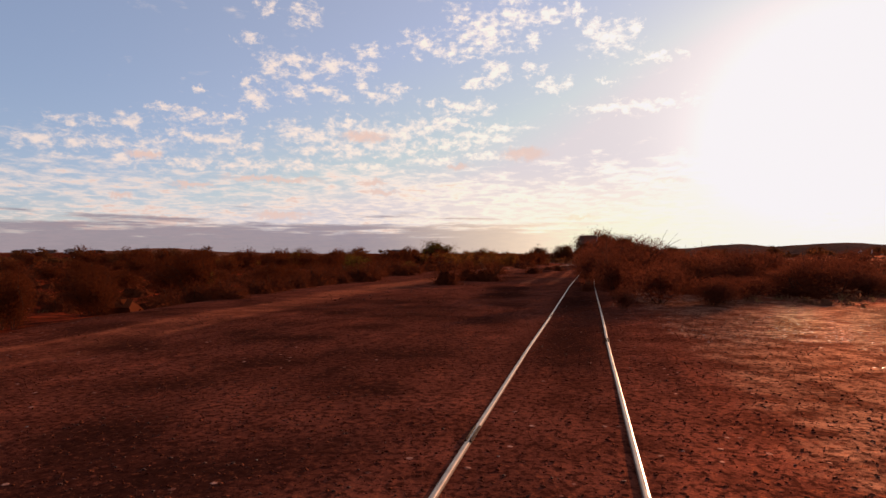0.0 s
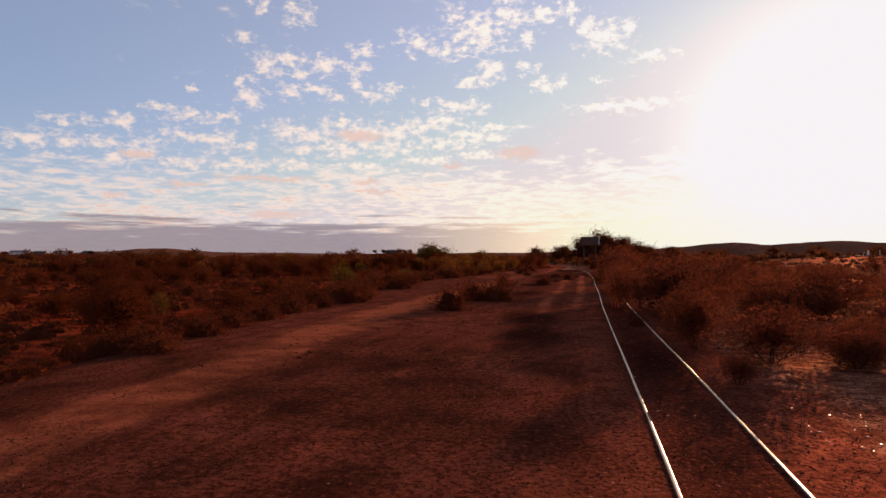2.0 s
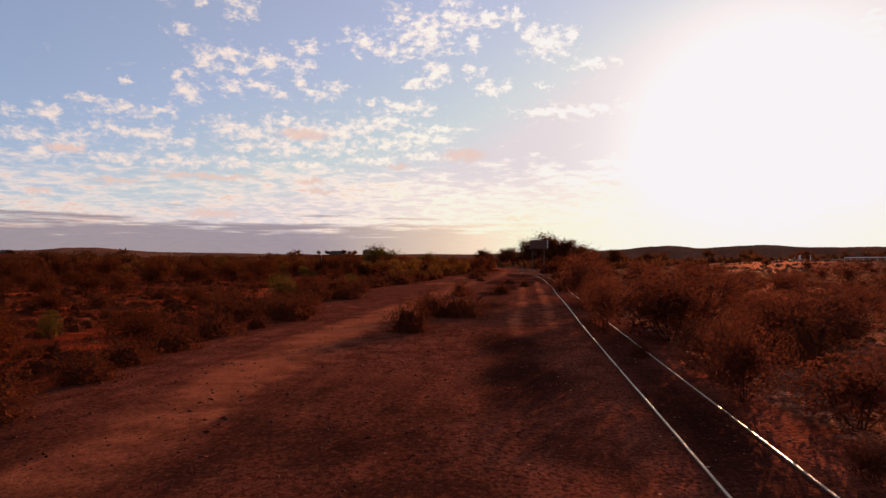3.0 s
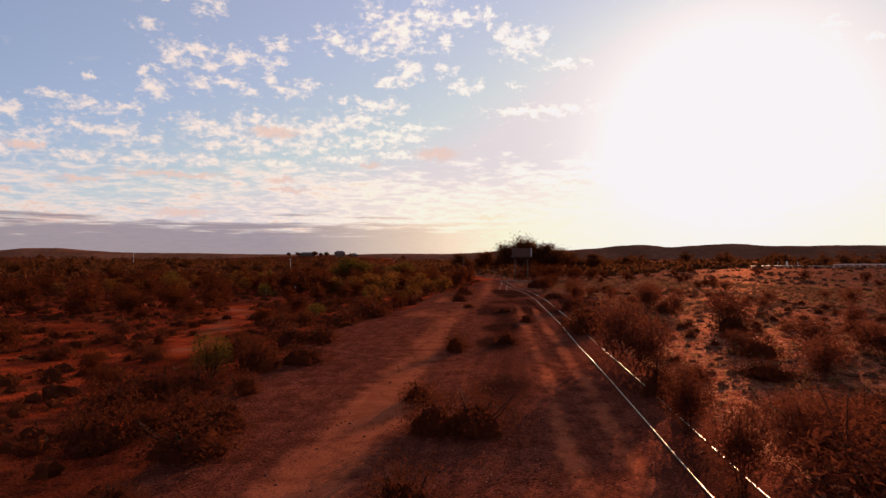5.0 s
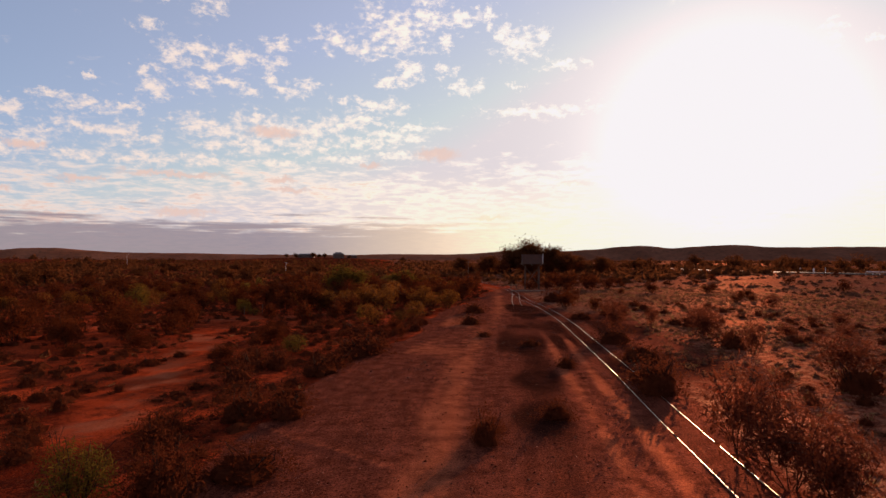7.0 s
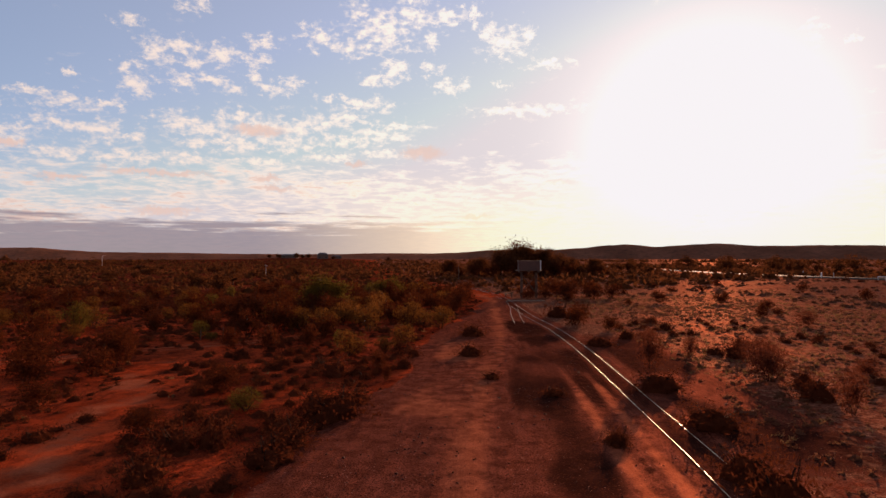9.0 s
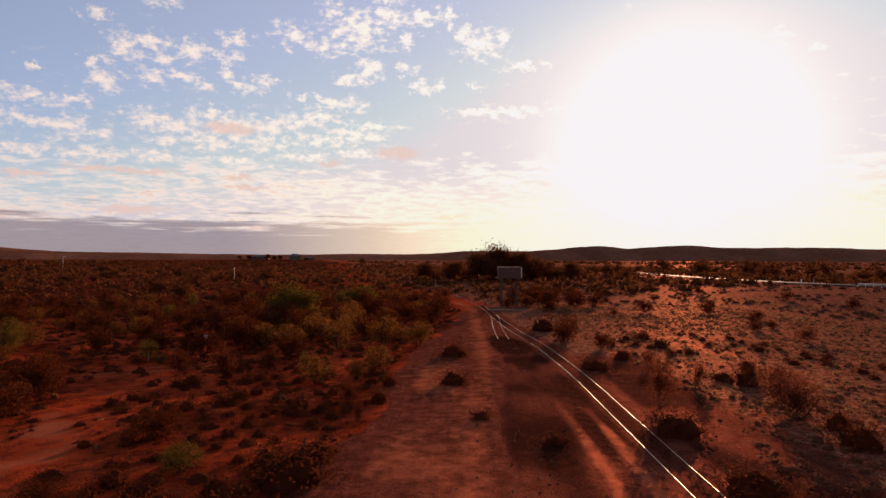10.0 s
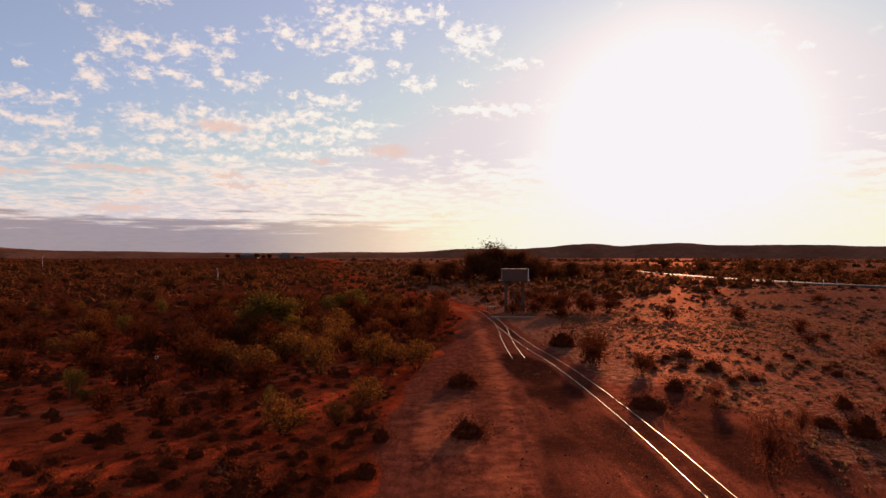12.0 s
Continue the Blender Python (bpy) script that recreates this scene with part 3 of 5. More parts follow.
# ---- ground ----
def ground():
    def lines(fine, coarse, reach):
        """Plan lines: fine between two places, coarser to two more, then ever wider apart."""
        (lo, hi, s), (low, high, wide) = fine, coarse
        mid = np.concatenate([np.arange(low, lo - 1e-6, wide), np.arange(lo, hi, s), np.arange(hi, high + 1e-6, wide)])
        left, right, gap = [mid[0]], [mid[-1]], wide
        while left[-1] > -reach or right[-1] < reach:
            gap *= 1.09
            left.append(left[-1] - gap)
            right.append(right[-1] + gap)
        return np.concatenate([left[:0:-1], mid, right[1:]])

    xs, ys = lines((-13, 31, 0.30), (-31, 65, 0.6), 4600), lines((2, 122, 0.36), (-4, 202, 0.8), 4700)
    X, Y = np.meshgrid(xs, ys)
    x, y = X.ravel(), Y.ravel()
    z = land(x, y)
    rut_gap = np.abs(away(x, y, rut_line) - 0.8)
    tyre = away(x, y, smooth_line(TYRE_MARK, 3.0))
    wheel = np.exp(-(rut_gap / 0.30) ** 2) * (y < 200)
    z = z - 0.05 * step(y, 40, 60) * wheel * (0.6 + 0.4 * rough(x, y, 3.0, 8))
    ribs = 0.5 + 0.5 * np.sin(tyre * 16 + 2 * rough(x, y, 2.0, 9))
    ends = step(y, 35, 43) * (1 - step(y, 94, 108))
    tread = ends * np.exp(-(tyre / 0.55) ** 4) * ribs * (0.6 + 0.5 * rough(x, y, 1.6, 10))
    z = z - 0.05 * tread
    bed = away(x, y, smooth_line(OLD_BED, 2.5))
    cross = away(x, y, np.array(CROSS_MARK))
    z = z + 0.07 * np.exp(-(cross / 0.25) ** 2)
    side = away(x, y, smooth_line(SIDE_TRACK, 3.0))
    east = away(x, y, smooth_line(EAST_TRACK, 4.0))
    red = away(x, y, smooth_line(RED_TRACK, 4.0))
    z = z - 0.05 * np.exp(-((side - 0.8) / 0.35) ** 2)
    lat, ins = beside(x, y), inside(x, y)
    n1 = rough(x, y, 6.0, 11)
    gravel = step(ins + 1.2 * n1, -1.2, 0.8) * (1 - step(lat - cleared_right(y) + 1.5 * n1, -1.5, 1.5)) * (1 - step(y, 170, 230))
    verge = step(lat, 1.0, 3.0) * (1 - step(lat, 7, 14)) * step(y, 64, 82) * (1 - step(y, 116, 136))
    gravel = np.maximum(gravel, verge)
    band = (0.45 + 0.65 * step(y, 10, 24) - 0.3 * step(y, 60, 90)) * np.exp(-(away(x, y, rut_line) / 1.75) ** 2)
    rut = np.maximum(band * (0.80 + 0.30 * rough(x, y, 4.0, 12)), (0.85 - 0.3 * step(y, 55, 85)) * wheel * (0.75 + 0.3 * rough(x, y, 2.0, 13)))
    rut = np.maximum(rut, 0.95 * ends * np.exp(-((tyre - 0.95) / 0.55) ** 2) * (0.75 + 0.35 * rough(x, y, 3.0, 14)))
    rut = np.maximum(rut, 0.7 * np.exp(-(cross / 0.22) ** 2))
    rut = np.maximum(rut, 0.85 * np.exp(-((side - 0.8) / 0.5) ** 2))
    rut = np.maximum(rut, 0.7 * np.exp(-((east - 0.8) / 0.6) ** 2))
    rut = np.maximum(rut, 0.78 * np.exp(-(red / 3.0) ** 2) * step(y, 66, 74) * (1 - step(y, 112, 124)) * (0.62 + 0.75 * rough(x, y, 2.2, 22)))
    rut = np.maximum(rut, 0.62 * step(ins, 0.5, 3.0) * (1 - step(lat, -12.5, -10.5)) * step(y, 80, 92) * (1 - step(y, 128, 140)) * (0.75 + 0.5 * rough(x, y, 5.0, 23)))
    far_track = np.exp(-((y - 528 - 0.05 * x) / 9.0) ** 2) * (x < -20) * (x > -330)
    rut = np.maximum(rut, 0.8 * far_track)
    # old-bed cinders; their near end also paints in the thicket's shade
    cinder_and_shade = np.exp(-(bed / 2.2) ** 2) * (0.76 + 0.24 * step(y, 36, 52)) * (0.92 + 0.50 * rough(x, y, 4.5, 16)) * step(y, 14, 36)
    cinder_and_shade = np.maximum(cinder_and_shade, 0.62 * np.exp(-(lat / 1.5) ** 2) * (1 - step(y, 190, 230)))
    cinder_and_shade = np.maximum(cinder_and_shade, (0.85 + 0.25 * rough(x, y, 4.0, 19)) * step(lat, -10.5 + 3.2 * step(y, 96, 130), -8.6 + 3.0 * step(y, 96, 130)) * (1 - step(lat, -1.8, -0.4)) * step(y, 82, 94) * (1 - step(y, 138, 150)))
    cinder_and_shade = cinder_and_shade * (1 - 0.8 * ends * np.exp(-((tyre - 0.95) / 0.5) ** 2)) + tread * 0.7
    cinder_and_shade = cinder_and_shade * (0.75 + 0.35 * n1)
    # right verge: some cinder, and bush shadows put into the colour
    cinder_and_shade = np.maximum(cinder_and_shade, verge * (0.52 + 0.32 * rough(x, y, 4.2, 20)))
    cinder_and_shade = np.maximum(cinder_and_shade, (1 - step(y, 22, 42)) * (1 - step(lat, -2.5, 0.5)) * (0.43 + 0.16 * rough(x, y, 1.3, 18)))
    grass = step(lat, 0.9, 3.2) * (1.0 + 0.15 * rough(x, y, 8.0, 15)) * (0.72 + 0.28 * step(y, 20, 40)) * (1 - 0.15 * step(y, 260, 340))
    grass = grass * (1 - 0.75 * verge)
    grass = np.maximum(grass, 0.8 * step(y, 190, 270) * step(lat, -20, 10))
    dark_plain = step(y, 130, 230) * (1 - step(lat, -40, -10)) + step(-x, 60, 130) * (lat < 0)
    nx, ny = len(xs), len(ys)
    i = (np.arange(ny - 1)[:, None] * nx + np.arange(nx - 1)[None, :]).ravel()
    quad = np.stack([i, i + 1, i + nx + 1, i + nx], 1).astype(np.int32)
    me = bpy.data.meshes.new("ground")
    me.vertices.add(len(x))
    me.vertices.foreach_set("co", np.stack([x, y, z], 1).astype(np.float32).ravel())
    me.loops.add(quad.size)
    me.loops.foreach_set("vertex_index", quad.ravel())
    me.polygons.add(len(quad))
    me.polygons.foreach_set("loop_start", np.arange(0, quad.size, 4, dtype=np.int32))
    me.update(calc_edges=True)
    me.polygons.foreach_set("use_smooth", np.ones(len(quad), bool))
    for name, values in (("gravel", gravel), ("rut", rut), ("cinder_and_shade", cinder_and_shade), ("dry_grass", grass), ("dark_plain", dark_plain)):
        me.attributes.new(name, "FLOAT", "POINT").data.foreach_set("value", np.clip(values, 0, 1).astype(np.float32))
    me.materials.append(EARTH)
    ob = new("ground", me)
    ob.shadow_terminator_geometry_offset = 0.35
    return tagged(ob, "red stony desert ground with wheel ruts and pebbles", "ground", kind="structure")


ground()


def hills(name, label, distance, az0, az1, heights, seed, depth=700.0):
    """A long low range on the horizon. heights: (azimuth in degrees, metres)."""
    az = np.linspace(az0, az1, 260)
    crest = np.interp(az, [h[0] for h in heights], [h[1] for h in heights])
    crest = crest * (1 + 0.07 * rough(az, az * 0, 2.3, seed) + 0.02 * rough(az, az * 0, 0.6, seed + 1)) + 0.6 * rough(az, az * 0, 0.22, seed + 2)
    verts, rows = [], 9
    for k in range(rows):
        f = k / (rows - 1)
        r = distance + (f - 0.5) * depth
        lift = math.sin(math.pi * f) ** 1.2
        for a, c in zip(az, crest):
            wob = 1 + 0.10 * float(rough(a * 3 + 7 * k, k * 1.3, 1.0, seed + 3))
            verts.append((r * math.sin(radians(a)), r * math.cos(radians(a)), c * lift * (wob if 0 < k < rows - 1 and k != rows // 2 else 1) - 4 * (k in (0, rows - 1))))
    n = len(az)
    faces = [(k * n + i, k * n + i + 1, (k + 1) * n + i + 1, (k + 1) * n + i) for k in range(rows - 1) for i in range(n - 1)]
    me = mesh_of(name, verts, faces, True)
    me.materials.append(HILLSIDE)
    return tagged(new(name, me), label, "hills", kind="structure")


hills("backdrop_hills", "low brown scrubby hills on the horizon", 3400.0, -62, 80,
      [(-62, 27), (-34, 31), (-29, 39), (-26.8, 53), (-24.6, 56), (-22.6, 46), (-20, 36), (-12, 33), (-4, 27), (3, 32), (9, 33), (13, 45), (15.5, 55), (17.5, 51),
       (20.5, 49), (23, 64), (25, 75), (27, 79), (28.4, 71), (29.3, 64), (30.5, 70), (32.5, 83), (35, 80), (37.5, 70), (40, 67), (44, 69), (48, 58), (56, 51), (66, 45), (80, 31)], 21)


# ---- railway ----
def rail_piece(line, side, bm, z0=0.0):
    """A flat-bottomed rail along a piece of line, at that side of its middle."""
    shape = [(-0.060, 0.0), (-0.060, 0.012), (-0.010, 0.022), (-0.010, 0.075), (-0.030, 0.082), (-0.030, 0.101), (-0.023, 0.109), (-0.013, 0.114),
             (0.013, 0.114), (0.023, 0.109), (0.030, 0.101), (0.030, 0.082), (0.010, 0.075), (0.010, 0.022), (0.060, 0.012), (0.060, 0.0)]
    d = np.gradient(line, axis=0)
    d /= np.hypot(d[:, 0], d[:, 1])[:, None]
    rings = []
    for (px, py), (dx, dy) in zip(line, d):
        wob = 0.007 * float(rough(px, py, 3.5, 31))
        lift = z0 - 0.082 + 0.015 * float(rough(px, py, 6.0, 33))
        rings.append([bm.verts.new((px + dy * (side + wob + sx), py - dx * (side + wob + sx), sz + lift)) for sx, sz in shape])
    for a, b in zip(rings[:-1], rings[1:]):
        for k in range(len(shape)):
            j = (k + 1) % len(shape)
            bm.faces.new((a[k], a[j], b[j], b[k]))
    bm.faces.new(rings[0])
    bm.faces.new(rings[-1][::-1])
    bmesh.ops.recalc_face_normals(bm, faces=bm.faces)
    return bm


def track(name, points, label, length=12.2, cut=0.012):
    line = smooth_line(points, 0.6)
    run = np.concatenate([[0], np.cumsum(np.hypot(*np.diff(line, axis=0).T))])
    root = thing(name, Matrix.Identity(4), label, "railway track", kind="structure")
    for k, side in enumerate((-0.75, 0.75)):
        start = 0.0 if k == 0 else -5.0
        while start < run[-1] - 0.5:
            a, b = max(0.0, start), min(run[-1], start + length - cut)
            at = np.linspace(a, b, max(3, int((b - a) / 0.9)))
            piece = np.stack([np.interp(at, run, line[:, 0]), np.interp(at, run, line[:, 1])], 1)
            rail = part("rail", rail_piece(piece, side, bmesh.new()), RAIL, root)
            if b < run[-1] - 1:
                bm = bmesh.new()
                mid, d = piece[-1], piece[-1] - piece[-2]
                d = d / np.hypot(*d)
                for s in (-0.022, 0.022):
                    q = mid + np.array([d[1], -d[0]]) * (side + s)
                    beam(bm, (q[0] - d[0] * 0.25, q[1] - d[1] * 0.25, 0.025), (q[0] + d[0] * 0.25, q[1] + d[1] * 0.25, 0.025), 0.017, 4)
                part("fishplate", bm, BARK, rail, "rusty joint plate")
            start += length
    return root


track("railway_track", MAIN_LINE, "worn steel rails sunk in red gravel without visible sleepers")
track("railway_siding", SIDING, "short steel stub rails of a turnout ending in gravel")


# ---- plants ----
def leaf_quads(points, size, rng, stretch=1.6, up=0.0):
    n = len(points)
    a = rng.normal(size=(n, 3))
    a[:, 2] += up
    a /= np.linalg.norm(a, axis=1)[:, None] + 1e-9
    b = np.cross(a, rng.normal(size=(n, 3)))
    b /= np.linalg.norm(b, axis=1)[:, None] + 1e-9
    s = size * rng.uniform(0.6, 1.4, (n, 1))
    a, b = a * s * stretch * 0.5, b * s * 0.5
    p = np.asarray(points)
    return np.stack([p - a, p + b * 0.8, p + a, p - b * 0.8], 1)


def tube(path, radii, sides=4):
    verts, faces = [], []
    for i, (p, r) in enumerate(zip(path, radii)):
        d = path[min(i + 1, len(path) - 1)] - path[max(i - 1, 0)]
        d = d / (np.linalg.norm(d) + 1e-9)
        u = np.cross(d, (0.3, 0.9, 0.2))
        u /= np.linalg.norm(u) + 1e-9
        v = np.cross(d, u)
        for k in range(sides):
            t = 2 * math.pi * k / sides
            verts.append(p + r * (math.cos(t) * u + math.sin(t) * v))
    for i in range(len(path) - 1):
        for k in range(sides):
            j = (k + 1) % sides
            faces.append((i * sides + k, i * sides + j, (i + 1) * sides + j, (i + 1) * sides + k))
    return verts, faces


def branches(rng, start, way, length, radius, level, out, tips, fork=3, spread=0.55, bend=0.18):
    """Grows a limb with its forks; gathers tubes and the tips that bear leaves."""
    n = 3
    path, d = [np.array(start)], np.array(way) / np.linalg.norm(way)
    for _ in range(n):
        d = d + rng.normal(scale=bend, size=3)
        d[2] += 0.05
        d /= np.linalg.norm(d)
        path.append(path[-1] + d * length / n)
    out.append((path, np.linspace(radius, radius * 0.5, n + 1)))
    if level == 0:
        tips.extend(path[1:])
        return
    for k in range(fork):
        at = path[rng.integers(1, n + 1)]
        w = d + rng.normal(scale=spread, size=3)
        branches(rng, at, w, length * rng.uniform(0.55, 0.8), radius * 0.5, level - 1, out, tips, fork, spread, bend)
    tips.append(path[-1])


def stems_mesh(name, tubes, sides=4):
    verts, faces = [], []
    for path, radii in tubes:
        v, f = tube(path, radii, sides)
        faces += [tuple(i + len(verts) for i in q) for q in f]
        verts += v
    return mesh_of(name, verts, faces, True)


def make_saltbush(seed, leaf_mat, label, group, count=1100, size=0.05):
    """A low dense dome of a bush, 2 m wide and 1.2 m high, on short woody stems."""
    rng = np.random.default_rng(seed)
    lumps = [(rng.uniform(-0.6, 0.6), rng.uniform(-0.6, 0.6), rng.uniform(0.3, 0.75), rng.uniform(0.22, 0.4)) for _ in range(6)]

    def skin(d):
        return (1 + 0.16 * np.sin(6.2 * d[..., 0] + seed) * np.cos(5.4 * d[..., 1] - seed)
                + 0.07 * np.sin(11 * d[..., 0] + 9 * d[..., 1] + 7 * d[..., 2] + seed))[..., None]

    size3 = np.array((0.95, 0.95, 1.02))
    # the dense inside, a shell of overlapping sprays
    lon, lat = np.linspace(0, 2 * math.pi, 19), np.radians(np.array((-4, 14, 32, 50, 68, 84)))
    grid = np.stack([np.cos(lon)[None] * np.cos(lat)[:, None], np.sin(lon)[None] * np.cos(lat)[:, None], np.sin(lat)[:, None] + 0 * lon[None]], 2)
    grid[:, -1] = grid[:, 0]
    jog = 1 + 0.12 * rng.normal(size=grid.shape[:2] + (1,))
    jog[:, -1] = jog[:, 0]
    shell = grid * skin(grid) * 0.52 * jog * size3
    shell = np.stack([shell[:-1, :-1], shell[:-1, 1:], shell[1:, 1:], shell[1:, :-1]], 2).reshape(-1, 4, 3)
    d = rng.normal(size=(count, 3))
    d[:, 2] = np.abs(d[:, 2])
    d /= np.linalg.norm(d, axis=1)[:, None]
    pts = d * skin(d) * rng.uniform(0.46, 1.06, (count, 1)) * size3
    pts[:, 2] = np.abs(pts[:, 2] - 0.02) + 0.02
    root = thing("saltbush", Matrix.Identity(4), label, "bush", group)
    part("foliage", quads_mesh("foliage", np.vstack([shell, leaf_quads(pts, size, rng, 2.4, 0.5)])), leaf_mat, root)
    tubes = []
    for _ in range(8):
        x, y, z, r = lumps[rng.integers(0, 6)]
        a = np.array((rng.normal(scale=0.08), rng.normal(scale=0.08), -0.05))
        b = np.array((x * 1.1, y * 1.1, z * 1.1 + 0.2))
        m = (a + b) / 2 + rng.normal(scale=0.06, size=3)
        tubes.append(([a, m, b], (0.022, 0.014, 0.006)))
    tagged(part("branchwork", stems_mesh("branchwork", tubes), BARK, root, "grey woody stems"), kind="stuff")
    return root


def make_shrub(name, seed, leaf_mat, label, category, group, height=3.0, width=3.6, stems=7, leaf=0.034, per_tip=12, low=0.0, trunk=0.045, forks=2, fuzz=0.17, stretch=6.5, matted=160, mat_size=0.17):
    """A many-stemmed shrub, a vase of limbs with a loose crown of twigs."""
    rng = np.random.default_rng(seed)
    tubes, tips = [], []
    for k in range(stems):
        a = 2 * math.pi * (k + rng.uniform(-0.3, 0.3)) / stems
        lean = rng.uniform(0.15, 0.75)
        way = (math.cos(a) * lean, math.sin(a) * lean, 1.0)
        branches(rng, (0.10 * math.cos(a), 0.10 * math.sin(a), -0.06), way, height * rng.uniform(0.42, 0.6), trunk * rng.uniform(0.7, 1.2), forks, tubes, tips, 3 if forks == 2 else 5, 0.5)
    tips = np.array(tips)
    top, wide = np.percentile(tips[:, 2], 98), np.percentile(np.hypot(tips[:, 0], tips[:, 1]), 95)
    fix = np.array((width / 2 / wide, width / 2 / wide, height / top))
    tubes = [([p * fix for p in path], r) for path, r in tubes]
    tips = tips * fix
    pts = np.repeat(tips, per_tip, axis=0) + rng.normal(scale=fuzz, size=(len(tips) * per_tip, 3))
    if forks == 1:
        # a round hazy head
        hub, reach = np.array((0, 0, height * 0.46)), np.array((width * 0.5, width * 0.5, height * 0.52))
        out = np.linalg.norm((pts - hub) / reach, axis=1)[:, None]
        pts = np.where(out > 1.0, hub + (pts - hub) / out * rng.uniform(0.70, 1.06, (len(pts), 1)), pts)
    pts = pts[pts[:, 2] > 0.12 + low]
    sprays = leaf_quads(pts, leaf, rng, stretch, 0.6)
    if forks == 1:
        # matted twigs fill the inside of the head
        d = rng.normal(size=(matted, 3))
        d *= rng.uniform(0.1, 0.86, (matted, 1)) / np.linalg.norm(d, axis=1)[:, None]
        sprays = np.vstack([sprays, leaf_quads(hub + d * reach, mat_size, rng, 2.2, 0.3)])
    root = thing(name, Matrix.Identity(4), label, category, group)
    part("foliage", quads_mesh("foliage", sprays), leaf_mat, root)
    tagged(part("branchwork", stems_mesh("branchwork", tubes, 3), BARK, root, "bare dark stems"), kind="stuff")
    return root


def make_tree(seed, leaf_mat, label, height=8.0, width=8.0, name="tree", clumps=30, sprays=190, leaf=0.26):
    """A spreading tree: trunk, limbs and a broken crown of small leaves."""
    rng = np.random.default_rng(seed)
    base = [np.array((0, 0, -0.2)), np.array((0.05, 0.05, height * 0.12)), np.array((0.1, -0.05, height * 0.24))]
    tubes = [(base, (0.30, 0.24, 0.20))]
    hub, reach = np.array((0, 0, height * 0.58)), np.array((width * 0.42, width * 0.42, height * 0.40))
    pts = []
    for k in range(clumps):
        d = rng.normal(size=3)
        d /= np.linalg.norm(d)
        mid = hub + d * reach * rng.uniform(0.35, 1.0)
        bow = (base[-1] + mid) / 2 + rng.normal(scale=0.03 * width, size=3)
        tubes.append(([base[-1], bow, mid], (0.13, 0.08, 0.03)))
        for _ in range(2):
            tubes.append(([bow, (bow + mid) / 2 + rng.normal(scale=0.05 * width, size=3), mid + rng.normal(scale=0.09 * width, size=3)], (0.06, 0.04, 0.015)))
        size = width * rng.uniform(0.08, 0.15)
        pts.append(mid + rng.normal(size=(sprays, 3)) * (size, size, size * 0.7))
    pts = np.vstack(pts)
    pts[:, 2] = np.maximum(pts[:, 2], height * 0.12)
    root = thing(name, Matrix.Identity(4), label, "tree", "trees by the line")
    part("crown", quads_mesh("crown", leaf_quads(pts, leaf, rng, 1.6, 0.2)), leaf_mat, root)
    part("trunk", stems_mesh("trunk", tubes, 5 if clumps > 20 else 3), BARK, root, "dark forked trunk")
    return root


def set_down(proto, x, y, w, h, base_w, base_h, rng, used):
    """Sets a plant on the ground with that width and height; the first use of a prototype moves the prototype itself."""
    m = Matrix.LocRotScale((x, y, float(land(x, y)) - 0.02), Euler((rng.uniform(-0.06, 0.06), rng.uniform(-0.06, 0.06), rng.uniform(0, 6.28))),
                           (w / base_w, w / base_w, h / base_h))
    if proto.name in used:
        copy_thing(proto, m)
    else:
        used[proto.name] = m


SALTBUSHES_A = [
    (-10.8, 25.5, 1.3, 0.9), (12.6, 30.0, 1.7, 1.7), (-9.9, 26.5, 1.8, 0.8), (7.8, 31.7, 0.8, 0.5),
    (-10.2, 47.9, 2.8, 1.6), (3.5, 46.6, 2.7, 1.5), (1.9, 46.8, 2.0, 1.5), (-5.8, 48.0, 2.2, 1.3), (-9.1, 49.5, 1.9, 1.1),
    (-10.0, 30.6, 1.2, 0.9), (-9.2, 32.0, 1.7, 0.9), (-7.0, 62.3, 2.7, 1.7), (-10.8, 22.0, 1.9, 0.4), (13.3, 48.5, 1.9, 1.1),
    (-7.0, 51.8, 1.3, 0.4), (-8.4, 52.3, 1.3, 1.0), (-11.7, 53.0, 3.1, 1.5), (1.9, 51.6, 1.6, 0.9), (-12.9, 34.7, 0.8, 0.7),
    (13.4, 51.1, 1.9, 1.7), (-9.0, 25.1, 1.4, 0.5),
]
SALTBUSHES_B = [
    (16.0, 26.1, 3.0, 0.9), (-10.8, 56.0, 3.3, 1.6), (5.9, 65.0, 1.4, 1.5), (-9.1, 56.7, 2.3, 1.3),
    (-15.2, 69.5, 1.9, 0.7), (-8.3, 38.7, 2.2, 1.1), (-16.4, 70.6, 1.1, 0.8), (21.3, 53.9, 3.3, 1.0), (-9.2, 69.7, 2.9, 1.2),
    (-8.1, 87.1, 2.8, 1.7), (-1.7, 85.9, 3.1, 1.7), (-9.1, 29.2, 1.7, 0.7), (0.2, 39.4, 2.1, 1.4), (-10.4, 40.1, 2.0, 1.0),
    (10.5, 68.6, 1.8, 1.0), (-6.5, 60.6, 2.3, 1.8), (-7.1, 41.4, 1.2, 0.7), (0.6, 106.8, 3.3, 1.8), (-7.9, 108.9, 1.8, 0.9),
    (-6.1, 73.3, 2.4, 1.4),
]
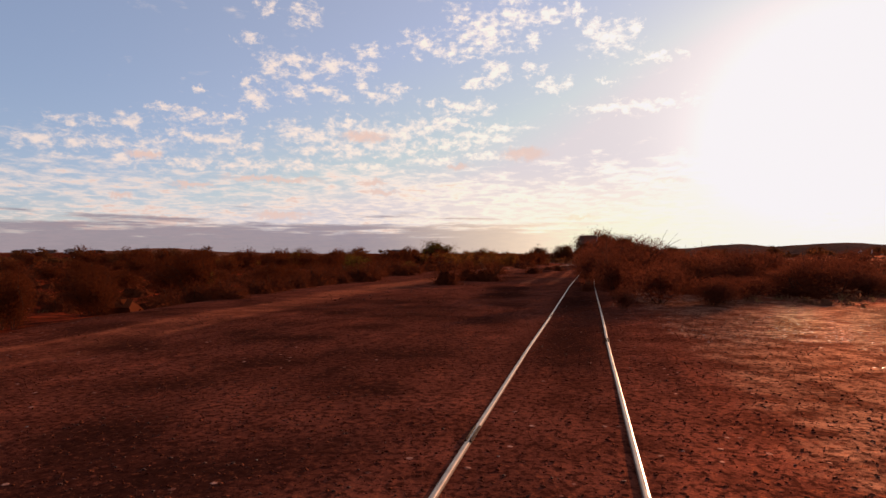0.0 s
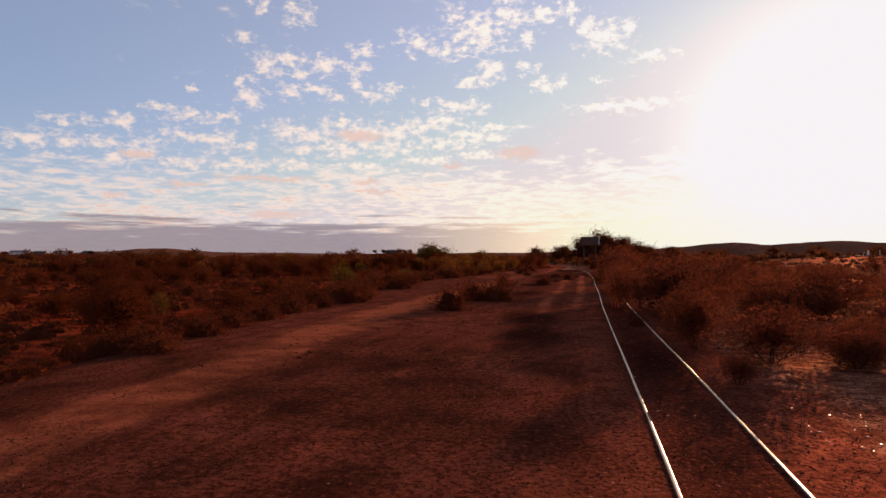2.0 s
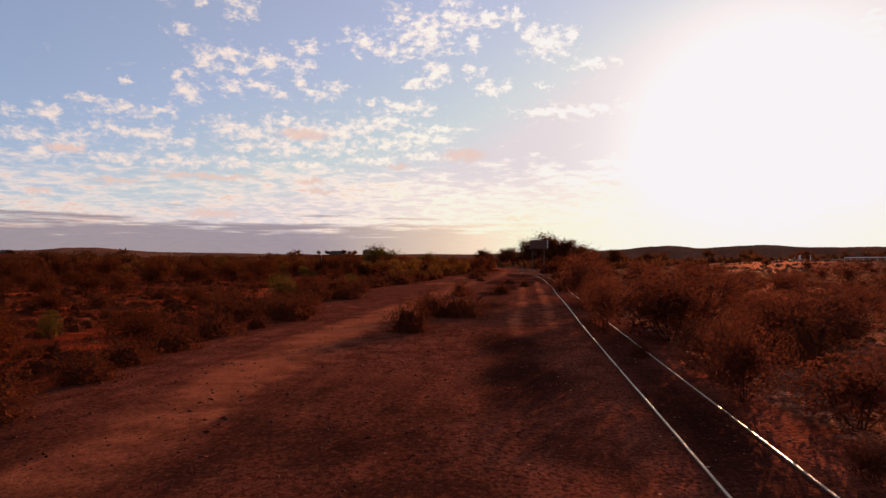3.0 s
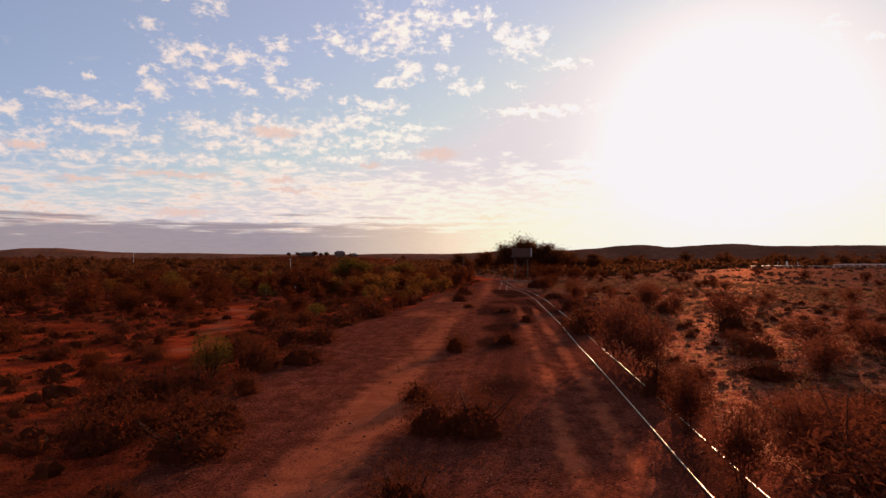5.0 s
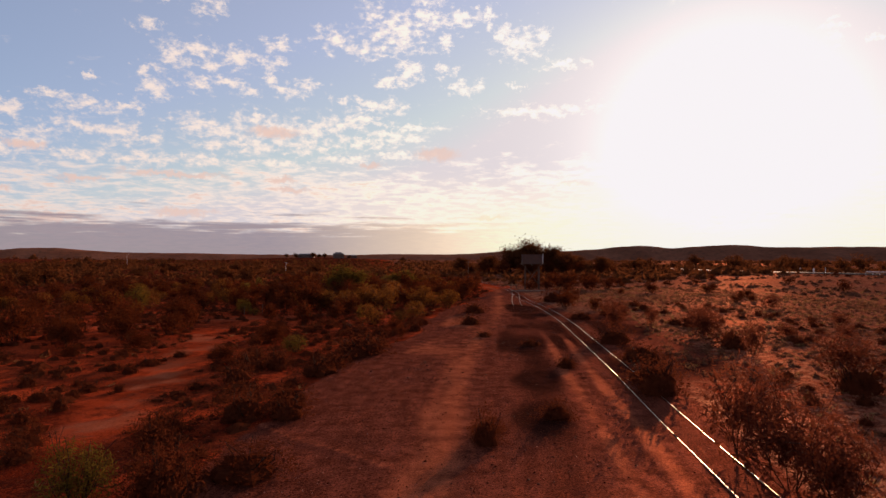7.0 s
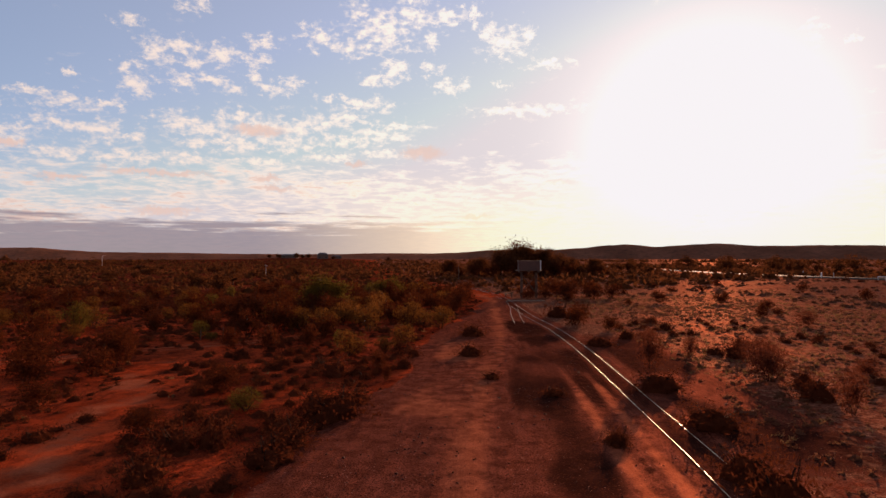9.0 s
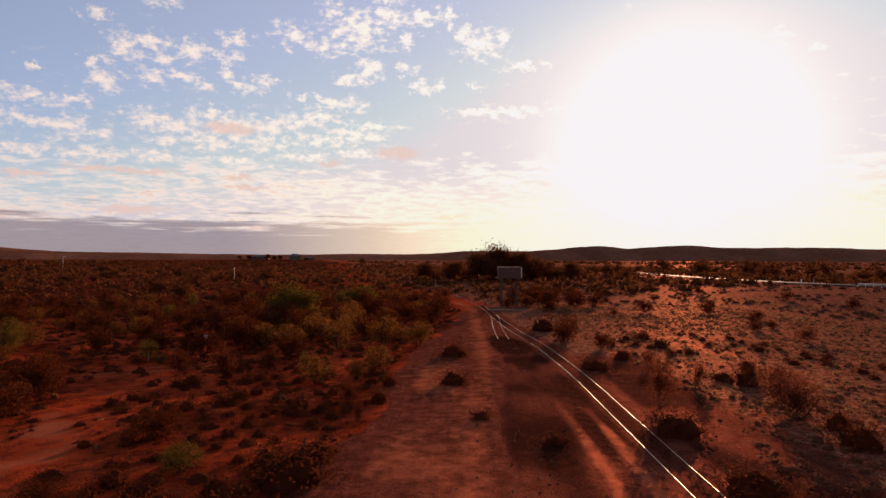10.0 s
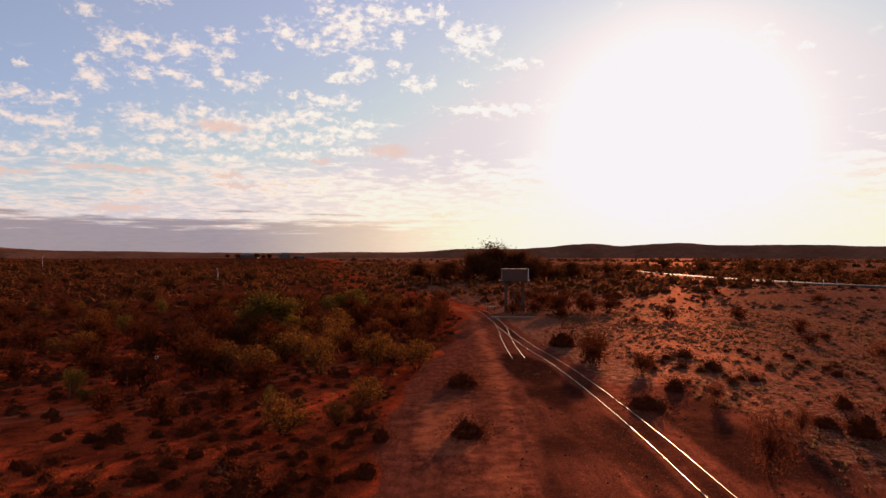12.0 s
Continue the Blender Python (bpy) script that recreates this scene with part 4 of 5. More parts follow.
SALTBUSHES_C = [
    (7.0, 107.0, 1.9, 1.3), (-6.7, 91.3, 2.6, 1.1), (-3.5, 73.4, 2.4, 1.3), (-5.6, 111.0, 1.6, 0.7), (-15.2, 93.8, 1.6, 0.7),
    (-8.7, 34.8, 2.0, 0.8), (25.5, 60.2, 3.1, 1.5), (-14.3, 66.8, 2.1, 0.8), (-12.3, 95.4, 1.7, 0.7), (18.8, 73.2, 3.2, 2.3),
    (-16.1, 67.6, 0.9, 0.7), (-21.2, 68.4, 2.5, 0.9), (31.4, 71.7, 3.2, 2.1), (-17.5, 79.2, 1.1, 0.7), (-8.9, 67.2, 1.6, 1.6),
    (-0.7, 94.6, 2.9, 1.3), (1.8, 94.9, 3.0, 1.3), (-15.3, 80.5, 0.9, 0.7), (-7.4, 49.0, 2.2, 1.1), (-17.5, 49.7, 1.5, 0.8),
]
SALTBUSHES_D = [
    (8.7, 113.4, 1.7, 1.1), (-9.5, 119.2, 2.0, 0.9), (-8.2, 82.3, 2.4, 1.4), (-3.4, 70.8, 2.4, 1.2), (-5.7, 71.2, 3.0, 1.7),
    (-22.1, 73.7, 1.6, 0.9), (-4.7, 119.5, 2.1, 1.0), (-2.4, 83.6, 3.8, 1.3), (-3.4, 120.7, 1.7, 0.8), (-6.2, 54.3, 1.7, 1.1),
    (-16.9, 86.8, 1.7, 0.8), (-16.8, 75.9, 1.1, 1.1), (16.1, 82.1, 1.3, 1.1), (-6.3, 45.4, 3.1, 1.3), (-19.2, 78.6, 1.8, 0.9),
    (-6.1, 87.7, 2.3, 1.6), (-16.7, 90.5, 2.3, 0.8), (20.0, 76.8, 3.4, 1.6),
]
SALTBUSHES_E = [
    (-12.2, 93.4, 1.7, 0.7), (-14.3, 111.9, 1.5, 1.0), (-4.2, 62.9, 3.6, 1.1), (6.5, 66.8, 1.7, 0.6), (0.7, 91.5, 5.0, 2.1),
    (38.1, 148.5, 4.7, 2.6),
]
DRY_SHRUBS_A = [
    (-10.8, 14.8, 1.1, 1.6), (7.4, 25.2, 2.3, 2.2), (-11.0, 18.6, 1.6, 1.3), (11.1, 35.8, 6.0, 3.4), (10.2, 22.2, 1.9, 1.1),
    (-14.2, 33.0, 2.2, 2.2), (16.1, 61.6, 4.5, 4.5), (9.9, 40.1, 2.5, 2.7), (24.1, 53.3, 3.3, 2.5), (-12.7, 29.8, 3.2, 2.6),
    (12.3, 40.1, 2.7, 2.7), (15.8, 58.3, 5.0, 3.7), (4.7, 108.4, 2.0, 2.0), (11.5, 45.4, 2.4, 2.8), (31.6, 62.7, 4.9, 2.6),
    (15.4, 55.7, 3.2, 3.4), (5.0, 102.3, 1.1, 1.8),
]
DRY_SHRUBS_B = [
    (34.0, 75.4, 5.0, 3.5), (-20.7, 114.9, 4.4, 4.4), (-1.0, 132.1, 5.0, 3.2), (-29.2, 104.1, 3.5, 2.9), (-23.9, 105.1, 4.2, 3.6),
    (-28.0, 101.7, 4.6, 3.3), (-38.2, 115.1, 4.0, 3.3), (38.4, 140.4, 4.2, 3.5), (-32.2, 163.2, 5.0, 3.4), (-40.5, 118.3, 4.8, 4.0),
    (-26.3, 187.3, 5.0, 4.0), (-26.9, 170.6, 5.0, 5.0),
]
GREEN_SHRUBS_A = [
    (-9.1, 60.1, 2.6, 2.9), (-16.8, 42.0, 1.2, 1.5), (-5.4, 94.7, 2.5, 1.7), (0.8, 124.3, 1.2, 2.3), (-14.9, 130.1, 2.0, 1.2),
    (-1.7, 168.0, 7.4, 6.8),
]
ORANGE_SHRUBS_A = [
    (-4.5, 140.5, 5.0, 3.3), (5.2, 138.2, 4.9, 4.3), (3.8, 147.3, 5.0, 3.5), (-29.0, 176.4, 5.0, 3.7),
]
SALTBUSHES_F = [
    (25.5, 94.2, 4.0, 1.7), (23.2, 84.3, 4.0, 1.5), (35.1, 89.4, 3.2, 1.6), (30.9, 116.8, 4.0, 1.2), (40.7, 109.2, 2.7, 0.9),
    (36.8, 121.5, 2.4, 1.3), (37.3, 93.0, 2.2, 1.5), (14.7, 113.0, 3.3, 1.4), (13.8, 100.7, 1.8, 0.7), (16.9, 94.1, 2.0, 0.7),
    (16.3, 82.8, 1.8, 0.6), (46.6, 113.0, 1.9, 1.3), (41.4, 106.8, 3.0, 2.0), (18.2, 127.7, 4.0, 1.8), (48.8, 137.0, 2.9, 1.2),
    (47.1, 129.8, 2.1, 1.3),
]
DRY_SHRUBS_C = [
    (28.7, 101.1, 3.3, 4.4), (36.2, 106.8, 1.9, 2.5), (36.4, 95.7, 4.0, 3.5), (38.3, 99.5, 4.5, 3.4), (34.1, 85.3, 2.3, 3.3),
    (38.4, 129.5, 2.8, 2.4), (35.3, 134.2, 4.2, 3.2), (37.2, 116.5, 2.0, 2.0), (8.5, 23.1, 3.0, 1.7),
]

plants = np.random.default_rng(5)
first_use = {}
SALT_LABEL = "low dark grey-brown saltbush on red ground"
HAZY_LABEL = "brown hazy many-stemmed shrub in the scrub"
saltbush_kinds = [make_saltbush(40 + k, SALT_LEAF, SALT_LABEL, "saltbushes", 1900, 0.034) for k in range(3)]
mid_saltbush_kinds = [make_saltbush(45 + k, SALT_LEAF, SALT_LABEL, "saltbushes", 650, 0.048) for k in range(3)]
far_saltbush_kinds = [make_saltbush(50 + k, SALT_LEAF, SALT_LABEL, "saltbushes", 230, 0.085) for k in range(3)]
near_dry_kinds = [make_shrub("dry_shrub", 60 + k, DRY_LEAF, HAZY_LABEL, "shrub", "dry shrubs", 3.0, 3.6, 7, 0.022, 56, trunk=0.026, forks=1, fuzz=0.42, stretch=6.5, matted=2200, mat_size=0.085) for k in range(4)]
glare_dry_kinds = [make_shrub("dry_shrub", 160 + k, GLARE_DRY_LEAF, "hazy many-stemmed shrub in the thicket, lightened for glare", "shrub", "dry shrubs", 3.0, 3.6, 7, 0.024, 46, trunk=0.026, forks=1, fuzz=0.42, stretch=6.0, matted=1700, mat_size=0.09) for k in range(3)]
mid_glare_dry_kinds = [make_shrub("dry_shrub", 165 + k, GLARE_DRY_LEAF, "hazy many-stemmed shrub on pale earth, lightened for glare", "shrub", "dry shrubs", 3.0, 3.6, 6, 0.034, 20, trunk=0.024, forks=1, fuzz=0.42, stretch=5.0, matted=700, mat_size=0.12) for k in range(3)]
mid_dry_kinds = [make_shrub("dry_shrub", 65 + k, DRY_LEAF, HAZY_LABEL, "shrub", "dry shrubs", 3.0, 3.6, 6, 0.034, 22, trunk=0.024, forks=1, fuzz=0.42, stretch=5.0, matted=800, mat_size=0.12) for k in range(4)]
far_dry_kinds = [make_shrub("dry_shrub", 70 + k, DRY_LEAF, HAZY_LABEL, "shrub", "dry shrubs", 3.0, 3.6, 5, 0.075, 10, forks=1, fuzz=0.34, stretch=4.0, matted=220, mat_size=0.22) for k in range(4)]
green_kinds = [make_shrub("green_shrub", 80 + k, GREEN_LEAF, "upright yellow-green leafy shrub among saltbush", "shrub", "green shrubs", 3.0, 2.8, 8, 0.040, 24, forks=1, fuzz=0.32, stretch=4.0, matted=420, mat_size=0.08) for k in range(3)]
orange_kinds = [make_shrub("orange_shrub", 90 + k, ORANGE_LEAF, "orange-brown dried leafy shrub in the scrub", "shrub", "orange shrubs", 3.0, 3.6, 8, 0.085, 11, forks=1, fuzz=0.32, stretch=2.4) for k in range(2)]
tree_kinds = [make_tree(100 + k, TREE_LEAF, "dark spreading desert tree with broken crown") for k in range(3)]
far_tree_kinds = [make_tree(120 + k, TREE_LEAF, "distant dark desert tree on the plain", clumps=14, sprays=56, leaf=0.46) for k in range(3)]
green_tree_kinds = [make_tree(110, GREEN_LEAF, "yellow-green spreading tree in orange scrub")]
all_kinds = (saltbush_kinds + mid_saltbush_kinds + far_saltbush_kinds + near_dry_kinds + glare_dry_kinds + mid_glare_dry_kinds + mid_dry_kinds + far_dry_kinds + green_kinds + orange_kinds
             + tree_kinds + far_tree_kinds + green_tree_kinds)


def by_distance(y, near, middle, far):
    return near if y < 70 else middle if y < 128 else far


placed = []
for group in (SALTBUSHES_A, SALTBUSHES_B, SALTBUSHES_C, SALTBUSHES_D, SALTBUSHES_E, SALTBUSHES_F):
    for x, y, w, h in group:
        set_down(by_distance(y, saltbush_kinds, mid_saltbush_kinds, far_saltbush_kinds)[plants.integers(0, 3)], x, y, w * 1.32, h * 1.28, 2.0, 1.15, plants, first_use)
        placed.append((x, y, w))
for group in (DRY_SHRUBS_A, DRY_SHRUBS_B, DRY_SHRUBS_C):
    for x, y, w, h in group:
        right = float(beside(x, y)) > 0
        kinds = (glare_dry_kinds if right else near_dry_kinds) if y < 50 else mid_glare_dry_kinds if right and y < 128 else by_distance(y, mid_dry_kinds, mid_dry_kinds, far_dry_kinds)
        set_down(kinds[plants.integers(0, len(kinds))], x, y, w, h, 3.6, 3.0, plants, first_use)
        placed.append((x, y, w))
for x, y, w, h in GREEN_SHRUBS_A:
    set_down(green_kinds[plants.integers(0, 3)], x, y, w, h, 2.8, 3.0, plants, first_use)
    placed.append((x, y, w))
for x, y, w, h in ORANGE_SHRUBS_A:
    set_down(orange_kinds[plants.integers(0, 2)], x, y, w, h, 3.6, 3.0, plants, first_use)
    placed.append((x, y, w))


# the front of the thicket right of the rails, and taller shrubs along the left edge of the strip
for x, y, w, h in ((-12.3, 20.6, 2.3, 1.9), (-11.6, 15.4, 1.6, 1.6), (-15.5, 25.5, 2.8, 2.0), (-10.6, 36.5, 3.0, 1.9), (-16.5, 36.0, 3.4, 2.3),
                   (14.6, 33.4, 4.6, 2.3), (18.4, 36.2, 5.0, 2.5), (8.6, 28.4, 2.6, 1.7), (21.8, 34.0, 4.6, 2.0), (13.8, 41.5, 4.4, 2.6), (24.5, 38.0, 5.0, 2.2), (11.0, 23.4, 2.6, 1.2), (13.6, 26.2, 2.6, 1.1), (16.6, 29.4, 3.0, 1.3), (19.4, 31.2, 3.2, 1.5), (20.6, 28.6, 2.8, 1.2), (6.2, 20.3, 0.9, 0.8)):
    set_down((glare_dry_kinds if x > 0 else near_dry_kinds)[plants.integers(0, 3)], x, y, w, h, 3.6, 3.0, plants, first_use)
    placed.append((x, y, w))

# single large plants that stand out of the scrub
for x, y, w, h in ((-26.7, 112, 5.6, 4.4), (-30.6, 107, 5.0, 3.8), (-21.7, 116.6, 5.4, 4.0)):
    set_down(mid_dry_kinds[plants.integers(0, 4)], x, y, w, h, 3.6, 3.0, plants, first_use)
    placed.append((x, y, w))
for x, y, w, h in ((-30, 181, 5.5, 4.2), (-5.5, 143, 5.0, 3.4), (-9.5, 150, 4.5, 3.6), (2.5, 152, 4.6, 4.0), (7.5, 163, 5.0, 4.2)):
    set_down(orange_kinds[plants.integers(0, 2)], x, y, w, h, 3.6, 3.0, plants, first_use)
    placed.append((x, y, w))
for x, y, w, h in ((-1.4, 170, 9.0, 7.0), (12.8, 198, 7.0, 5.4)):
    set_down(green_tree_kinds[0], x, y, w, h, 8.0, 8.0, plants, first_use)
    placed.append((x, y, w))

# thick scrub round the tank and along the far end of the line
for x, y, w, h in ((55, 188, 6, 4.6), (46.5, 191.5, 4.2, 2.6), (51.5, 192.0, 4.6, 3.0), (58, 193, 6, 5.2), (62, 187, 5.5, 4.2), (53, 181, 3.5, 2.6), (64, 195, 6, 5), (57, 201, 6, 5), (68, 190, 5, 3.8), (52, 203, 6, 4.6),
                   (22, 165, 5, 4), (26, 178, 5, 4), (30, 193, 5.5, 4.4), (20, 180, 5, 4), (35, 210, 6, 5), (14, 158, 4.5, 3.4), (28, 206, 5.5, 4.6), (24, 217, 6, 5)):
    set_down(far_dry_kinds[plants.integers(0, 4)], x, y, w, h, 3.6, 3.0, plants, first_use)
    placed.append((x, y, w))
for x, y, w, h in ((76, 338, 10, 8), (88, 332, 11, 8), (101, 338, 11, 9), (112, 343, 10, 8), (124, 350, 10, 7), (68, 346, 9, 7), (136, 352, 9, 6), (58, 330, 8, 6), (148, 366, 9, 6)):
    set_down(far_dry_kinds[plants.integers(0, 4)], x, y, w, h, 3.6, 3.0, plants, first_use)


def free(x, y, gap):
    """Whether a plan point keeps clear of the rails, the ruts and the plants already set down."""
    ins, lat = float(inside(x, y)), float(beside(x, y))
    if y < 205 and ins > -0.8 and lat < float(cleared_right(y)):
        return False
    if min(float(away(x, y, np.array(SIDE_TRACK))), float(away(x, y, np.array(EAST_TRACK))), float(away(x, y, np.array(RED_TRACK))) - 1.8) < 1.4:
        return False
    return all((x - a) ** 2 + (y - b) ** 2 > (gap + 0.3 * c) ** 2 for a, b, c in placed)


def surveyed(x, y):
    """The stretch right of the line where every plant has its own place in the lists."""
    return 78 < y < 122 and 0 < float(beside(x, y)) < 20


def sow(kinds, number, x0, x1, y0, y1, w, h, base_w, base_h, gap, right=None):
    """Strews plants over a stretch of the plan, off the cleared strip."""
    done, tries = 0, 0
    while done < number and tries < number * 40:
        tries += 1
        x, y = plants.uniform(x0, x1), plants.uniform(y0, y1)
        if right is not None and (float(beside(x, y)) > 0) != right:
            continue
        if surveyed(x, y) or not free(x, y, gap):
            continue
        k = plants.uniform(0.65, 1.35)
        set_down(kinds[plants.integers(0, len(kinds))], x, y, w * k, h * k * plants.uniform(0.85, 1.15), base_w, base_h, plants, first_use)
        placed.append((x, y, w * k))
        done += 1


# taller dry scrub on both sides, then the low saltbush between
sow(near_dry_kinds, 12, -40, -9, 22, 62, 2.6, 1.3, 3.6, 3.0, 2.6, False)
sow(mid_dry_kinds, 26, -60, -6, 62, 105, 3.0, 2.0, 3.6, 3.0, 2.6, False)
sow(far_dry_kinds, 80, -16, 33, 136, 228, 4.4, 3.7, 3.6, 3.0, 0.9, False)
sow(orange_kinds, 26, -14, 33, 136, 215, 4.0, 3.3, 3.6, 3.0, 0.8, False)
sow(far_dry_kinds, 66, -75, 10, 95, 230, 4.0, 3.4, 3.6, 3.0, 3.0, False)
sow(glare_dry_kinds, 14, 8, 24, 27, 44, 2.8, 1.5, 3.6, 3.0, 0.9, True)
sow(mid_glare_dry_kinds, 12, 12, 40, 40, 66, 3.0, 1.9, 3.6, 3.0, 1.2, True)
sow(mid_glare_dry_kinds, 22, 20, 60, 34, 70, 3.0, 1.6, 3.6, 3.0, 1.2, True)
sow(mid_glare_dry_kinds, 12, 36, 75, 60, 130, 3.2, 2.4, 3.6, 3.0, 5.0, True)
sow(far_dry_kinds, 24, 45, 130, 130, 240, 3.2, 2.4, 3.6, 3.0, 5.0, True)
sow(green_kinds, 6, -45, 26, 120, 230, 3.4, 3.6, 2.8, 3.0, 3.0, False)
sow(orange_kinds, 26, -60, 26, 115, 230, 3.6, 2.8, 3.6, 3.0, 3.0, False)
sow(saltbush_kinds, 24, -24, 0, 14, 60, 1.7, 0.85, 2.0, 1.15, 0.7, False)
sow(mid_saltbush_kinds, 70, -16, 8, 76, 122, 1.7, 0.85, 2.0, 1.15, 0.5, False)
sow(mid_saltbush_kinds, 80, -34, 12, 60, 135, 1.7, 0.85, 2.0, 1.15, 0.6, False)
sow(saltbush_kinds, 22, 6, 40, 22, 62, 1.6, 0.8, 2.0, 1.15, 0.8, True)
sow(mid_saltbush_kinds, 90, 16, 62, 60, 140, 1.6, 0.8, 2.0, 1.15, 0.8, True)
for x, y, w, h in ((97, 354, 20, 18), (84, 350, 16, 14), (108, 352, 17, 15), (118, 362, 15, 12), (74, 358, 14, 10), (90, 340, 13, 12), (130, 372, 14, 10), (60, 366, 12, 9),
                   (100, 366, 16, 13), (140, 360, 12, 9)):
    set_down(tree_kinds[plants.integers(0, 3)], x, y, w, h, 8.0, 8.0, plants, first_use)
# scattered taller trees on the plain, and a belt of them behind the road
sow(far_tree_kinds, 34, -190, -10, 190, 430, 8.0, 5.4, 8.0, 8.0, 6.0, False)
sow(far_tree_kinds, 22, -330, -120, 200, 520, 10.0, 6.2, 8.0, 8.0, 8.0, False)
sow(far_tree_kinds, 30, 205, 420, 230, 520, 11.0, 8.5, 8.0, 8.0, 6.0, True)
sow(far_tree_kinds, 14, 120, 200, 330, 560, 9.0, 6.0, 8.0, 8.0, 8.0, True)
for proto in all_kinds:
    if proto.name in first_use:
        proto.matrix_basis = first_use[proto.name]
    else:
        for child in proto.children:
            bpy.data.objects.remove(child)
        bpy.data.objects.remove(proto)


def strewn_bushes(name, label, category, number, x0, x1, y0, y1, width, height, leaves, leaf, mat, seed, test, sides=6, core=1.0):
    """Countless small plants as one sheet of leaves."""
    rng = np.random.default_rng(seed)
    x, y = rng.uniform(x0, x1, number), rng.uniform(y0, y1, number)
    keep = test(x, y, rng.uniform(0, 1, number))
    x, y = x[keep], y[keep]
    n = len(x)
    k = 0.4 + 1.35 * rng.uniform(0, 1, n) ** 2.2
    z = land(x, y)
    half = np.stack([k * width / 2, k * width / 2 * rng.uniform(0.75, 1.25, n), k * height * rng.uniform(0.8, 1.2, n)], 1)[:, None, :]
    root = np.stack([x, y, z - 0.03], 1)[:, None, :]
    # a dense uneven dome each, with sprays that fray its outline
    turn = (np.arange(sides) / sides * 2 * math.pi)[None] + rng.uniform(0, 6.28, (n, 1))
    rings = []
    for r, h in ((0.66 * core, 0.0), (0.52 * core, 0.36 * core), (0.22 * core, 0.58 * core)):
        q = r * (1 + 0.26 * rng.normal(size=(n, sides)).clip(-2, 2))
        rings.append(np.stack([np.cos(turn) * q, np.sin(turn) * q, h * (1 + 0.25 * rng.normal(size=(n, sides)).clip(-2, 2))], 2) * half + root)
    quads = [np.stack([lo, np.roll(lo, -1, 1), np.roll(hi, -1, 1), hi], 2).reshape(-1, 4, 3) for lo, hi in zip(rings[:-1], rings[1:])]
    top = rings[-1]
    quads += [np.stack([top[:, 0], top[:, i], top[:, i + 1], top[:, min(i + 2, sides - 1)]], 1) for i in range(1, sides - 2, 2)]
    d = rng.normal(size=(n, leaves, 3))
    d[..., 2] = np.abs(d[..., 2])
    d /= np.linalg.norm(d, axis=2)[..., None]
    p = d * rng.uniform(0.5 * core, 1.1, (n, leaves, 1)) * half + root
    quads = np.vstack(quads + [leaf_quads(p.reshape(-1, 3), leaf, rng, 2.6, 0.4)])
    me = quads_mesh(name, quads)
    me.materials.append(mat)
    return tagged(new(name, me), label, category, kind="stuff")


def strewn_grass(name, label, number, x0, x1, y0, y1, height, seed, test, blades=9):
    """Loose tufts of thin upright blades as one sheet."""
    rng = np.random.default_rng(seed)
    x, y = rng.uniform(x0, x1, number), rng.uniform(y0, y1, number)
    keep = test(x, y, rng.uniform(0, 1, number))
    x, y = x[keep], y[keep]
    n = len(x)
    tall = height * rng.uniform(0.5, 1.3, (n, 1)) * rng.uniform(0.6, 1.1, (n, blades))
    foot = np.stack([x, y, land(x, y) - 0.02], 1)[:, None, :] + np.concatenate([rng.normal(scale=0.11, size=(n, blades, 2)), np.zeros((n, blades, 1))], 2)
    tip = foot + np.concatenate([rng.normal(scale=0.13, size=(n, blades, 2)), tall[..., None]], 2)
    turn = rng.uniform(0, math.pi, (n, blades))
    wide = np.stack([np.cos(turn), np.sin(turn), 0 * turn], 2) * (0.012 + 0.00022 * y)[:, None, None]
    me = quads_mesh(name, np.stack([foot - wide, foot + wide, tip + 0.4 * wide, tip - 0.4 * wide], 2).reshape(-1, 4, 3))
    me.materials.append(GRASS_BLADE)
    return tagged(new(name, me), label, "grass", kind="stuff")


def off_strip(x, y):
    return (away(x, y, np.array(RED_TRACK)) > 2.0 + 1.2 * rough(x, y, 4.0, 24)) & ~((y < 205) & (inside(x, y) > -0.6) & (beside(x, y) < cleared_right(y)))


def patchy(x, y, r, size, seed, share):
    return r < share * (0.5 + 0.9 * rough(x, y, size, seed))


def near_field(x, y):
    return (x < 98) & (y < 190)




def roadside(x, y):
    """The open verge along the sealed road."""
    road_line = np.array(ROAD, float)
    return np.minimum.reduce([away(x + 0.58 * s, y + 0.81 * s, road_line) for s in (0, 8)]) < 5


strewn_bushes("low_scrub", "countless low dark saltbushes over red earth", "scrub", 15500, -80, 34, 8, 240, 1.55, 0.55, 20, 0.085, SALT_LEAF, 201,
              lambda x, y, r: off_strip(x, y) & (beside(x, y) < 0) & (r < 0.62 + 0.5 * rough(x, y, 7.0, 41)), 5, 0.8)
strewn_bushes("low_scrub", "countless low dark saltbushes over pale earth", "scrub", 24000, 5, 98, 12, 190, 1.05, 0.36, 13, 0.085, GLARE_SCRUB_LEAF, 202,
              lambda x, y, r: off_strip(x, y) & (beside(x, y) > 0) & (r < 0.55 + 0.5 * rough(x, y, 8.0, 42)), 5, 0.65)
strewn_bushes("low_scrub", "countless low dark saltbushes on the plain", "scrub", 14000, 5, 250, 12, 330, 1.5, 0.5, 5, 0.18, GLARE_SCRUB_LEAF, 212,
              lambda x, y, r: off_strip(x, y) & (beside(x, y) > 0) & ~near_field(x, y) & patchy(x, y, r, 10.0, 42, 1.15), 5)
strewn_grass("dry_grass", "dry straw-coloured grass tussocks in the scrub", 13000, -30, 120, 22, 200, 0.26, 203,
             lambda x, y, r: off_strip(x, y) & patchy(x, y, r, 7.0, 43, 0.12 + 0.8 * (beside(x, y) > 0)))
